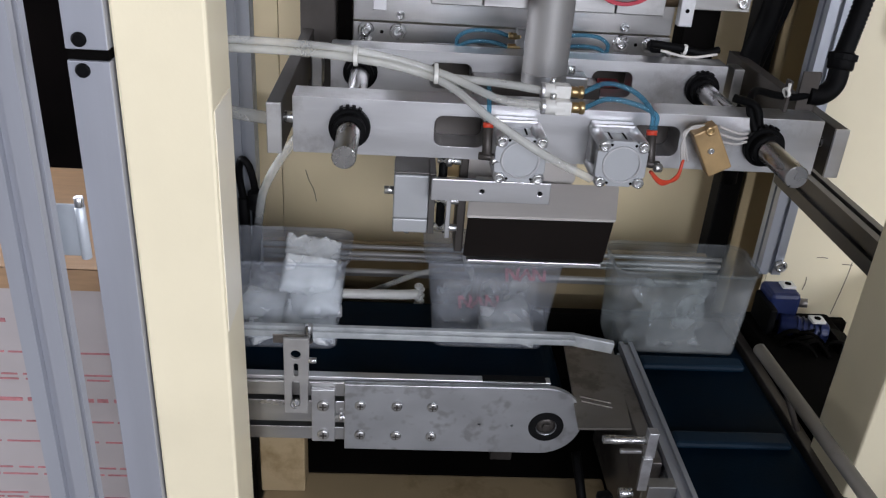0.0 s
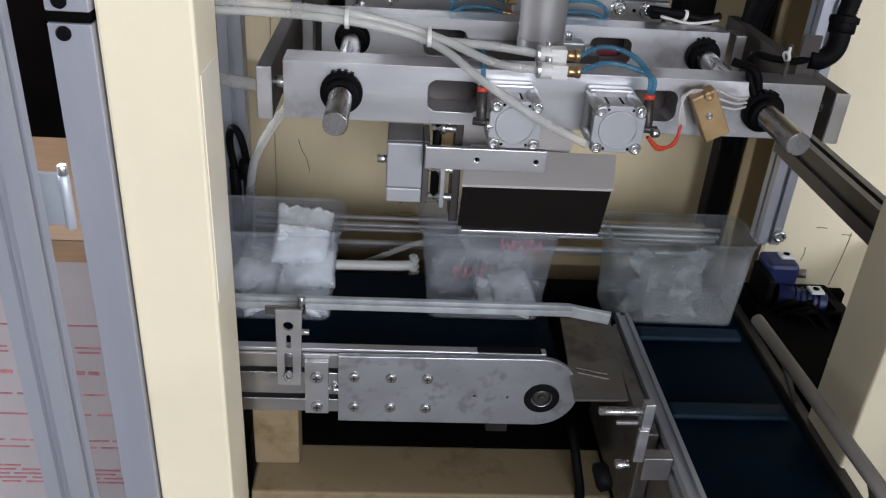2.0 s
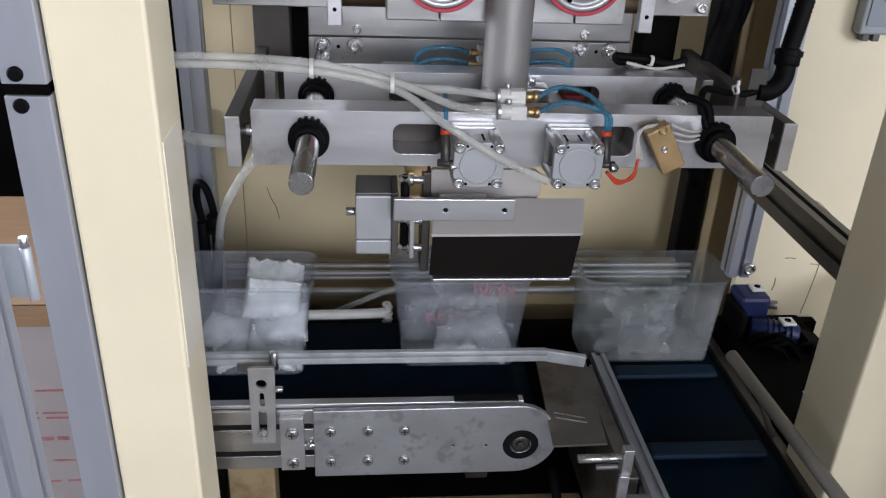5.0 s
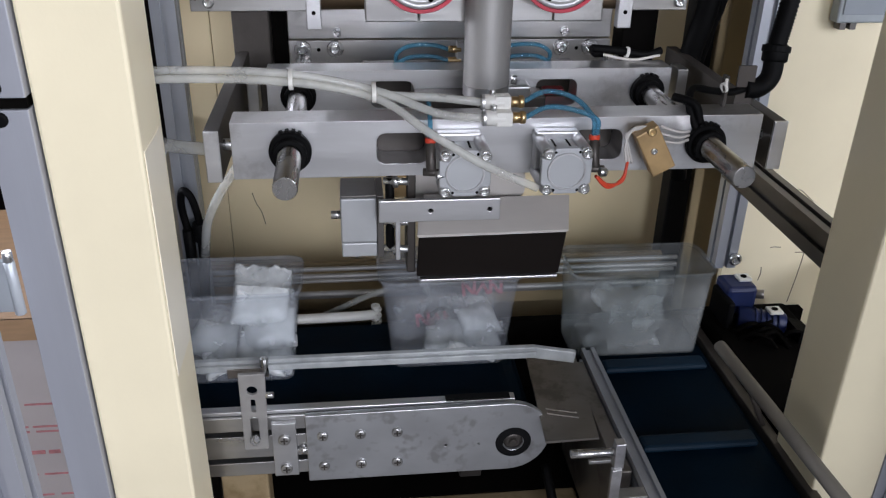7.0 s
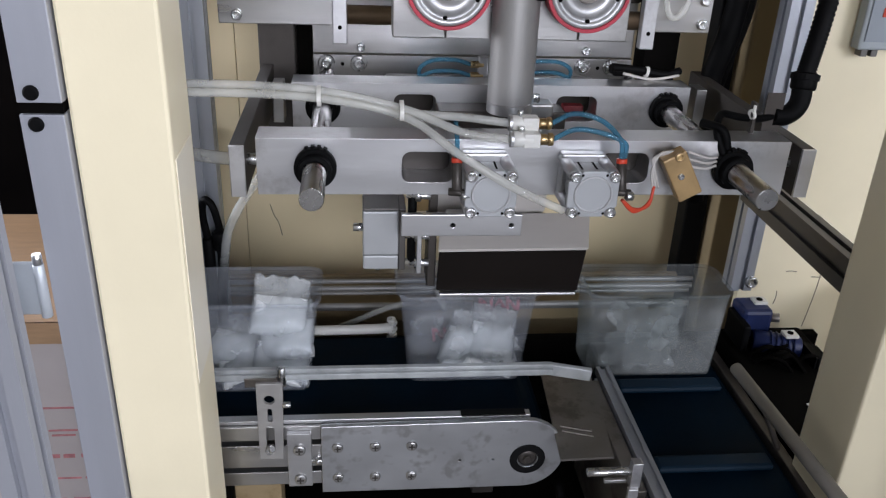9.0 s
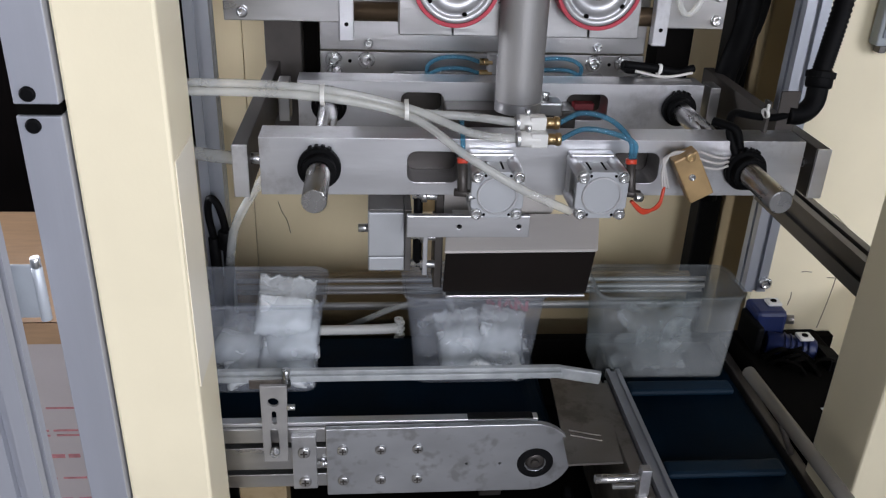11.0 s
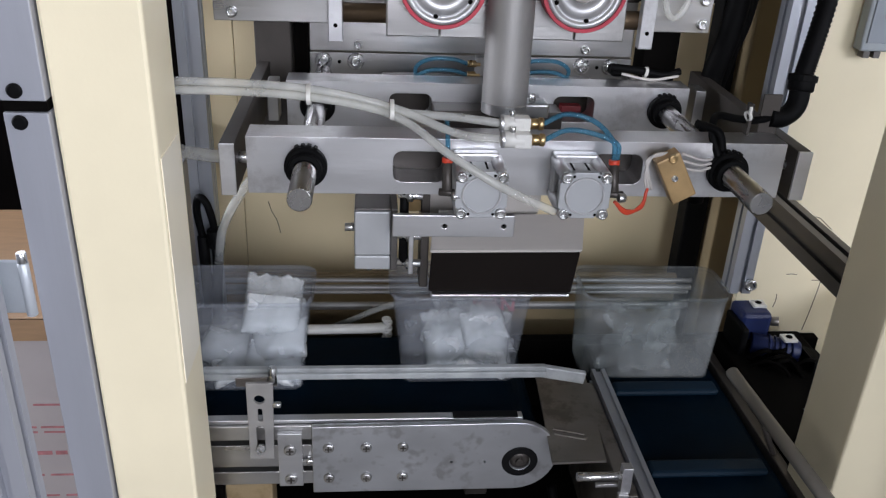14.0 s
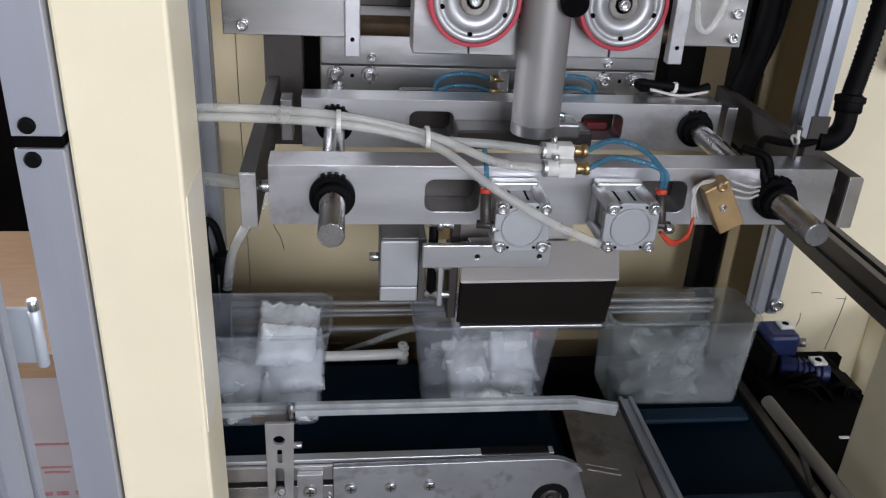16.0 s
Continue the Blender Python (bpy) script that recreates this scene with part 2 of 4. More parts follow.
def sweep(points, r, seg=10, steps=6, ribs=0.0):
    """A hose or wire along a smooth curve through the points."""
    p = [Vector(q) for q in points]
    p = [2 * p[0] - p[1], *p, 2 * p[-1] - p[-2]]
    line = []
    for a, b, c, d in zip(p, p[1:], p[2:], p[3:]):
        for k in range(steps):
            t = k / steps
            line.append(0.5 * (2 * b + (c - a) * t + (2 * a - 5 * b + 4 * c - d) * t * t + (3 * b - a - 3 * c + d) * t ** 3))
    line.append(p[-2])
    bm = bmesh.new()
    rings, side = [], None
    for k, q in enumerate(line):
        d = (line[min(k + 1, len(line) - 1)] - line[max(k - 1, 0)]).normalized()
        side = d.orthogonal().normalized() if side is None else (side - d * side.dot(d)).normalized()
        up = d.cross(side)
        rr = r * (1 + (ribs if k % 2 else 0))
        rings.append([bm.verts.new(q + rr * (side * math.cos(a) + up * math.sin(a))) for a in (2 * math.pi * j / seg for j in range(seg))])
    for a, b in zip(rings, rings[1:]):
        for k in range(seg):
            bm.faces.new((a[k], a[(k + 1) % seg], b[(k + 1) % seg], b[k])).smooth = True
    bm.faces.new(rings[0][::-1]), bm.faces.new(rings[-1])
    return bm


def slot_loop(x0, x1, z0, z1, r, n=5):
    """A rectangle with rounded corners."""
    out = []
    for cx, cz, a0 in ((x1 - r, z1 - r, 0), (x0 + r, z1 - r, 90), (x0 + r, z0 + r, 180), (x1 - r, z0 + r, 270)):
        for k in range(n + 1):
            a = radians(a0 + 90 * k / n)
            out.append((cx + r * math.cos(a), cz + r * math.sin(a)))
    return out


def disc_loop(x, z, r, n=16):
    return [(x + r * math.cos(2 * math.pi * k / n), z + r * math.sin(2 * math.pi * k / n)) for k in range(n)]


def plate(outer, holes, y0, y1, bevel=0.0):
    """A flat plate in x and z with real holes, from y0 to y1."""
    bm = bmesh.new()
    edges = []
    for loop in (outer, *holes):
        v = [bm.verts.new((x, y0, z)) for x, z in loop]
        edges += [bm.edges.new((a, b)) for a, b in zip(v, v[1:] + v[:1])]
    faces = [g for g in bmesh.ops.triangle_fill(bm, use_beauty=True, edges=edges)["geom"] if isinstance(g, bmesh.types.BMFace)]
    got = bmesh.ops.extrude_face_region(bm, geom=faces)["geom"]
    bmesh.ops.translate(bm, vec=(0, y1 - y0, 0), verts=[g for g in got if isinstance(g, bmesh.types.BMVert)])
    bmesh.ops.recalc_face_normals(bm, faces=bm.faces)
    if bevel:
        sharp = [e for e in bm.edges if len(e.link_faces) == 2 and e.calc_face_angle(0) > 1.2]
        bmesh.ops.bevel(bm, geom=sharp, offset=bevel, segments=2, affect="EDGES", profile=0.5)
    return bm


def thing(name, origin, label, category, group="", kind=""):
    ob = new(name)
    ob.empty_display_size = 0.05
    ob.location = origin
    ob["base"] = origin
    return tagged(ob, label, category, group, kind)


def base_of(ob):
    p = Vector((0, 0, 0))
    while ob is not None:
        p += Vector(ob.location)
        ob = ob.parent
    return p


def part(name, bm, material, parent, label="", at=None):
    """One mesh object under a thing or a part; bm is in world metres, at is the part's own pivot."""
    pivot = Vector(at) if at is not None else base_of(parent)
    bmesh.ops.translate(bm, vec=-pivot, verts=bm.verts)
    me = bpy.data.meshes.new(name)
    bm.to_mesh(me)
    bm.free()
    me.materials.append(material)
    ob = new(name, me)
    ob.parent = parent
    ob.location = pivot - base_of(parent)
    return tagged(ob, label) if label else ob


def solo(name, bm, material, label, category="", group="", kind="", at=(0, 0, 0)):
    bmesh.ops.translate(bm, vec=-Vector(at), verts=bm.verts)
    me = bpy.data.meshes.new(name)
    bm.to_mesh(me)
    bm.free()
    me.materials.append(material)
    ob = new(name, me)
    ob.location = at
    return tagged(ob, label, category, group, kind)


def socket_screw(name, parent, p, r=0.008, depth=0.006, way=(0, -1, 0), material=None):
    """A socket-head screw: round head with a hexagonal well."""
    w = Vector(way)
    p = Vector(p)
    head = turned([(0, r), (depth * 0.8, r), (depth, r * 0.85), (depth, r * 0.5), (depth * 0.45, r * 0.48)], p, p + w * depth, 16)
    return part(name, head, material or BOLT, parent)


# ---- room ----
def room():
    solo("floor", box(-3, 3, -3, 4, -0.1, 0), CONCRETE, "grey worn concrete workshop floor", "floor", kind="structure")
    solo("ceiling", box(-3, 3, -3, 4, 3.0, 3.1), PLASTER, "plain grey plaster ceiling", "ceiling", kind="structure")
    north = merge(box(-3, -2.6, 4, 4.1, 0, 3.0), box(-0.6, 3, 4, 4.1, 0, 3.0), box(-2.6, -0.6, 4, 4.1, 0, 1.85), box(-2.6, -0.6, 4, 4.1, 2.85, 3.0))
    solo("wall_north", north, SHADEWALL, "store wall, unlit dark painted in, with an added high window opening", "wall", kind="structure")
    west = merge(box(-3.1, -3, -3, 0.7, 0, 3.0), box(-3.1, -3, 2.2, 4, 0, 3.0), box(-3.1, -3, 0.7, 2.2, 0, 1.25), box(-3.1, -3, 0.7, 2.2, 2.25, 3.0))
    solo("wall_west", west, PLASTER, "grey plaster side wall with a window opening", "wall", kind="structure")
    east = merge(box(3, 3.1, -3, -2.85, 0, 3.0), box(3, 3.1, -0.35, 4, 0, 3.0), box(3, 3.1, -2.85, -0.35, 0, 1.2), box(3, 3.1, -2.85, -0.35, 2.7, 3.0))
    solo("wall_east", east, PLASTER, "grey plaster wall with a window opening", "wall", kind="structure")
    south = merge(box(-3, -0.3, -3.1, -3, 0, 3.0), box(1.4, 3, -3.1, -3, 0, 3.0), box(-0.3, 1.4, -3.1, -3, 0, 1.2), box(-0.3, 1.4, -3.1, -3, 2.8, 3.0))
    solo("wall_south", south, PLASTER, "pale plaster wall with a window opening", "wall", kind="structure")
    # Added partition whose black colour stands for the unlit room.
    solo("wall_partition", box(-3, -0.345, 2.2, 2.3, 0, 1.42), SHADEWALL, "low partition behind stacked cartons, unlit dark painted in", "wall", kind="structure")


room()


# ---- machine cabinet ----
def profile_bar(x0, x1, y0, y1, z0, z1, groove=0.008, deep=0.007):
    """An upright slotted extrusion: a square with a groove in each face."""
    cx, cy, g = (x0 + x1) / 2, (y0 + y1) / 2, groove / 2
    pts = [(x0, y0), (cx - g, y0), (cx - g, y0 + deep), (cx + g, y0 + deep), (cx + g, y0), (x1, y0),
           (x1, cy - g), (x1 - deep, cy - g), (x1 - deep, cy + g), (x1, cy + g), (x1, y1),
           (cx + g, y1), (cx + g, y1 - deep), (cx - g, y1 - deep), (cx - g, y1), (x0, y1),
           (x0, cy + g), (x0 + deep, cy + g), (x0 + deep, cy - g), (x0, cy - g)]
    bm = bmesh.new()
    lo, hi = [bm.verts.new((x, y, z0)) for x, y in pts], [bm.verts.new((x, y, z1)) for x, y in pts]
    n = len(pts)
    for k in range(n):
        bm.faces.new((lo[k], lo[(k + 1) % n], hi[(k + 1) % n], hi[k]))
    bm.faces.new(lo[::-1]), bm.faces.new(hi)
    return bm


def cabinet():
    c = thing("machine_cabinet", (0.2, 1.3, 0), "cream-painted steel packing machine cabinet with aluminium corner profiles", "machine")
    lp = part("post", box(-0.299, -0.197, 0.875, 0.985, 0, 2.1, 0.004), CREAM, c, "cream-painted front post")
    part("tape", box(-0.1972, -0.1958, 0.882, 0.972, 0.87, 1.165, 0.0006), mat("clear_tape", (0.85, 0.78, 0.62), 0.3, 0, 0.03, 10), lp, "strip of glossy tape")
    part("post", box(0.683, 0.783, 0.866, 0.982, 0, 2.1, 0.004), CREAM, c, "cream-painted front post")
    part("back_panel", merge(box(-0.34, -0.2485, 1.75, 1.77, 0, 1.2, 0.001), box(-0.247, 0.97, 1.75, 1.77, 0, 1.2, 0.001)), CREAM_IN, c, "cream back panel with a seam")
    part("right_panel", box(0.768, 1.15, 1.425, 1.44, 0, 2.1, 0.001), CREAM, c, "cream front-facing panel with pencil marks")
    # Added out of sight to cut east light below the rail.
    part("lower_shade_panel", box(1.0, 1.015, 0.99, 1.4245, 0, 0.73, 0.002), CREAM, c, "added unseen cream panel that shades the lower right panel")
    # Roof and header are added above the view to shade the inside.
    part("roof", box(-0.352, 1.0, 0.985, 1.77, 2.08, 2.1), CREAM_IN, c, "unseen cream roof sheet, added for shade")
    part("header", box(-0.1965, 0.6825, 0.89, 0.984, 1.6, 2.1, 0.003), CREAM, c, "unseen cream front header, added for shade")
    # Added, mostly hidden sheet; keeps west light off the right post.
    part("side_light_block", merge(box(-0.325, -0.315, 0.99, 1.22, 0, 2.1), box(-0.325, -0.315, 1.2205, 1.77, 0, 0.93)), DOORALU, c, "added grey side sheet with a large opening, blocking west light")
    part("rear_post", box(0.758, 0.865, 1.56, 1.66, 0, 2.1, 0.003), SHADECREAM, c, "cream rear post, shade painted tan")
    part("cable_duct", box(0.705, 0.752, 1.6, 1.65, 0, 2.1, 0.004), BLACK, c, "black upright cable duct")
    pr = part("corner_profile", profile_bar(0.724, 0.766, 1.37, 1.412, 0.722, 2.1), ALU, c, "slotted aluminium corner profile")
    socket_screw("screw", pr, (0.761, 1.369, 0.743), 0.012, 0.008)
    part("corner_profile", profile_bar(-0.283, -0.243, 1.39, 1.43, 0.5, 2.1), ALU, c, "slotted aluminium corner profile")
    rail = profile_bar(-0.0175, 0.0175, -0.0275, 0.0275, -0.187, 0.187, 0.010)
    moved(rail, Matrix.Translation((0.7175, 1.173, 0.9475)) @ Matrix.Rotation(radians(90), 4, "X"))
    part("side_rail", rail, RAILDARK, c, "slotted horizontal aluminium side rail")
    part("base_beam", box(-0.194, 0.40, 0.985, 1.10, 0.0, 0.44, 0.004), BASEPAINT, c, "cream base beam, shade painted brown")
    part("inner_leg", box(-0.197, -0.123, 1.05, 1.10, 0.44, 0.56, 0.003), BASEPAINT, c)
    # Panel and floor coloured black for the shade below the belts.
    part("recess_panel", box(-0.194, 0.95, 1.40, 1.42, 0.0, 0.60), VOID, c, "near-black panel for the shade under the conveyors")
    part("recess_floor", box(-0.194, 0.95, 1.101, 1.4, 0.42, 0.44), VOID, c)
    part("scratch", sweep([(-0.195, 1.7495, 0.745), (-0.188, 1.7495, 0.72), (-0.178, 1.7495, 0.70), (-0.171, 1.7495, 0.668)], 0.0008, 6), DARKSTEEL, c, "thin dark scratch")
    yp = 1.4246
    for pts in ([(0.918, yp, 0.722), (0.93, yp, 0.7215), (0.94, yp, 0.7205)], [(0.937, yp, 0.727), (0.936, yp, 0.70), (0.931, yp, 0.65), (0.925, yp, 0.605)],
                [(0.862, yp, 0.735), (0.872, yp, 0.736), (0.884, yp, 0.7345)], [(0.852, yp, 0.69), (0.853, yp, 0.675), (0.85, yp, 0.66)],
                [(0.885, yp, 0.862), (0.9, yp, 0.859), (0.912, yp, 0.85), (0.93, yp, 0.835)]):
        part("pencil_mark", sweep(pts, 0.0009, 6), PENCIL, c, "thin pencil mark")
    # round rails behind the bins
    for z, y, r in ((0.708, 1.45, 0.0045), (0.692, 1.45, 0.0055), (0.676, 1.46, 0.004), (0.652, 1.45, 0.0065), (0.636, 1.47, 0.0055)):
        part("rear_rail", rod((-0.3, y, z), (0.68, y, z), r), RAIL, c, "thin round steel rail")
    # Added panel; its brown paints the darkness behind the rails.
    part("lower_back_panel", box(-0.3, 0.70, 1.57, 1.585, 0.42, 0.655, 0.002), BASEPAINT, c, "added lower back panel, shade painted brown")
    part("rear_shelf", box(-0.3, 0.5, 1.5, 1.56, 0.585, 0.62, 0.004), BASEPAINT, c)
    # grey meter on the side panel
    mt = part("meter", box(0.876, 0.985, 1.397, 1.424, 1.188, 1.32, 0.004), GREYMET, c, "grey plastic panel meter")
    part("window", box(0.884, 0.976, 1.3945, 1.3968, 1.203, 1.31, 0.001), mat("meter_window", (0.3, 0.33, 0.36), 0.15, 0, 0.05, 10), mt)
    part("indicator", box(0.905, 0.95, 1.3925, 1.3943, 1.246, 1.262, 0.001), REDPL, mt, "red indicator bar")
    for x in (0.886, 0.905):
        part("clip", box(x, x + 0.012, 1.40, 1.42, 1.176, 1.1878, 0.001), RAILDARK, mt)
    return c


cabinet()


def door():
    d = thing("cabinet_door", (-0.38, 0.8, 0), "aluminium-framed cabinet door with hinge, standing open", "door")
    st = part("fixed_stile", merge(box(-0.346, -0.301, 0.866, 0.905, 0, 1.219, 0.0012), box(-0.346, -0.301, 0.866, 0.905, 1.2315, 2.1, 0.0012)), DOORALU, d, "grey aluminium stile with a black joint")
    part("joint", box(-0.345, -0.302, 0.870, 0.904, 1.2195, 1.231), VOID, st, "black joint gap")
    for z in (1.2425, 1.209):
        part("knob", turned([(0, 0.008), (0.003, 0.008), (0.004, 0.006)], (-0.330, 0.8665, z), (-0.330, 0.86, z), 16), BLACK, st, "round black plug")
    part("leaf_stile", profile_bar(-0.410, -0.362, 0.78, 0.82, 0, 2.1, 0.012, 0.01), DOORALU, d, "slotted aluminium door stile")
    h = part("hinge", merge(box(-0.385, -0.348, 0.858, 0.863, 0.985, 1.052, 0.002), rod((-0.351, 0.855, 0.985), (-0.351, 0.855, 1.052), 0.006)), WHITEPL, d, "pale grey hinge")
    h.data.materials[0] = HINGE
    part("pin", rod((-0.351, 0.855, 1.051), (-0.351, 0.855, 1.064), 0.0055), BOLT, h)
    part("hinge_leaf", box(-0.387, -0.380, 0.822, 0.862, 0.985, 1.052, 0.002), HINGE, h)
    return d


door()


def open_door():
    """The second leaf, swung out towards the viewer beside the right post."""
    d = thing("cabinet_door", (0.82, 0.55, 0), "aluminium-framed grey cabinet door, swung wide open", "door")
    part("fixed_stile", box(0.785, 0.83, 0.868, 0.905, 0, 2.1, 0.0012), DOORALU, d, "grey aluminium stile")
    part("leaf_stile", profile_bar(0.80, 0.845, 0.80, 0.845, 0, 2.1, 0.012, 0.01), DOORALU, d, "slotted aluminium door stile")
    part("leaf_stile", profile_bar(0.80, 0.845, 0.40, 0.445, 0, 2.1, 0.012, 0.01), DOORALU, d, "slotted aluminium door stile")
    for z in (0.0, 2.055):
        part("leaf_rail", box(0.802, 0.843, 0.4455, 0.7995, z, z + 0.045, 0.002), DOORALU, d)
    # Unseen infill made opaque so that the leaf shades the right post.
    part("door_shade_panel", box(0.818, 0.824, 0.4455, 0.7995, 0.0455, 2.0545, 0.001), GREYMET, d, "unseen grey sheet infill, added to block east light")
    for z in (0.55, 1.5):
        part("hinge", merge(box(0.80, 0.835, 0.8455, 0.866, z, z + 0.067, 0.002), rod((0.832, 0.857, z), (0.832, 0.857, z + 0.067), 0.006)), HINGE, d, "pale grey hinge")
    return d


open_door()


def carton():
    c = thing("carton", (-0.75, 1.4, 0), "pale cardboard carton with red printing and brown tape top", "box")
    part("body", box(-1.15, -0.36, 1.15, 1.56, 0.0, 0.80, 0.006), CARTON, c)
    part("tape", box(-1.15, -0.36, 1.146, 1.562, 0.801, 0.803), KRAFT, c, "brown tape over the flaps")
    part("tape_edge", box(-1.15, -0.36, 1.1465, 1.1495, 0.765, 0.803), KRAFT, c)
    rnd = random.Random(4)
    z = 0.70
    while z > 0.20:
        x = -0.95 + rnd.uniform(0, 0.05)
        big, end = rnd.random() < 0.15, -0.38 - rnd.choice((0, 0, 0.1, 0.3))
        while x < end:
            w = rnd.uniform(0.015, 0.07)
            part("print_line", box(x, min(x + w, -0.38), 1.1485, 1.15, z, z + (0.007 if big else 0.003)), INK, c)
            x += w + rnd.uniform(0.005, 0.012)
        z -= rnd.choice((0.010, 0.010, 0.010, 0.016, 0.045, 0.06))
    part("emblem", ring((-0.56, 1.1499, 0.45), (-0.56, 1.1485, 0.45), 0.017, 0.02), INK, c)
    return c


carton()


# ---- jaws on their rods ----
def jaw_frame():
    j = thing("jaw_frame", (0.235, 1.5, 1.0), "steel guide rods and bolted back plates of the sealing unit", "machine frame")
    for x in (-0.055, 0.525):
        part("guide_rod", rod((x, 0.945, 1.091), (x, 1.62, 1.091), 0.0155, 32, 0.08), CHROME, j, "polished guide rod with turned end")
    bp = part("back_plate", box(-0.08, 0.52, 1.54, 1.56, 1.04, 1.131, 0.0015), STEEL, j)
    for x in (-0.055, 0.004, 0.425, 0.48):
        part("washer", ring((x, 1.54, 1.116), (x, 1.537, 1.116), 0.006, 0.0155), BOLT, bp)
        socket_screw("screw", bp, (x, 1.537, 1.116), 0.0095, 0.009)
    for x in (-0.026, 0.455):
        part("pin_hole", rod((x, 1.5405, 1.114), (x, 1.5395, 1.114), 0.0035, 12), VOID, bp)
    up = part("upper_plate", box(-0.08, 0.52, 1.545, 1.565, 1.1325, 1.24, 0.0015), STEEL, j)
    for x in (0.008, 0.43):
        socket_screw("screw", up, (x, 1.545, 1.145), 0.008, 0.008)
    # side plates at the top
    for x0, x1, tx in ((-0.225, -0.03, -0.027), (0.51, 0.61, 0.497)):
        sp = part("side_plate", box(x0, x1, 1.42, 1.432, 1.207, 1.9, 0.0015), STEEL, j, "steel side plate")
        part("tab", box(tx - 0.012, tx + 0.012, 1.405, 1.425, 1.18, 1.9, 0.0015), SATIN, sp)
        part("tab_hole", rod((tx, 1.4055, 1.207), (tx, 1.4035, 1.207), 0.0035, 12), VOID, sp)
    for x, z in ((-0.195, 1.222), (0.595, 1.222), (0.595, 1.262)):
        socket_screw("screw", j, (x, 1.42, z), 0.009, 0.008)
    part("drive_housing", box(-0.03, 0.5, 1.475, 1.535, 1.245, 2.0, 0.003), DARKSTEEL, j, "dark drive housing")
    part("drive_shaft", rod((-0.03, 1.44, 1.222), (0.5, 1.44, 1.222), 0.016), BRONZE, j, "oily brown drive shaft")
    part("rear_bracket", box(-0.172, -0.108, 1.50, 1.58, 1.0, 1.2, 0.003), DARKSTEEL, j, "dull dark bracket")
    # Black box filling the gap by the back plate with painted shade.
    part("gap_shade", box(-0.1075, -0.082, 1.545, 1.6, 1.0, 1.3, 0.002), VOID, j)
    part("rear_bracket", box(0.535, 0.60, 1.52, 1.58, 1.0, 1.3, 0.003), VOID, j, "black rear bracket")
    return j


jaw_frame()

BEAM_HOLES = [slot_loop(0.061, 0.131, 1.068, 1.112, 0.012), slot_loop(0.335, 0.405, 1.068, 1.112, 0.012)]


def bushing(parent, x, y, z=1.091):
    """Black clamp bushing with a notched rim round the rod."""
    b = part("bushing", merge(ring((x, y, z), (x, y - 0.012, z), 0.0165, 0.0285, 40), ring((x, y - 0.012, z), (x, y - 0.026, z), 0.0165, 0.0225, 40)), BLACK, parent, "black plastic shaft bushing")
    for k in range(4):
        a = radians(62 + 17 * k)
        px, pz = x + 0.028 * math.cos(a), z + 0.028 * math.sin(a)
        part("lug", moved(box(-0.0025, 0.0025, -0.010, 0, -0.002, 0.003, 0.0006), Matrix.Translation((px, y, pz)) @ Matrix.Rotation(-(a - math.pi / 2), 4, "Y")), BLACK, b)
    return b


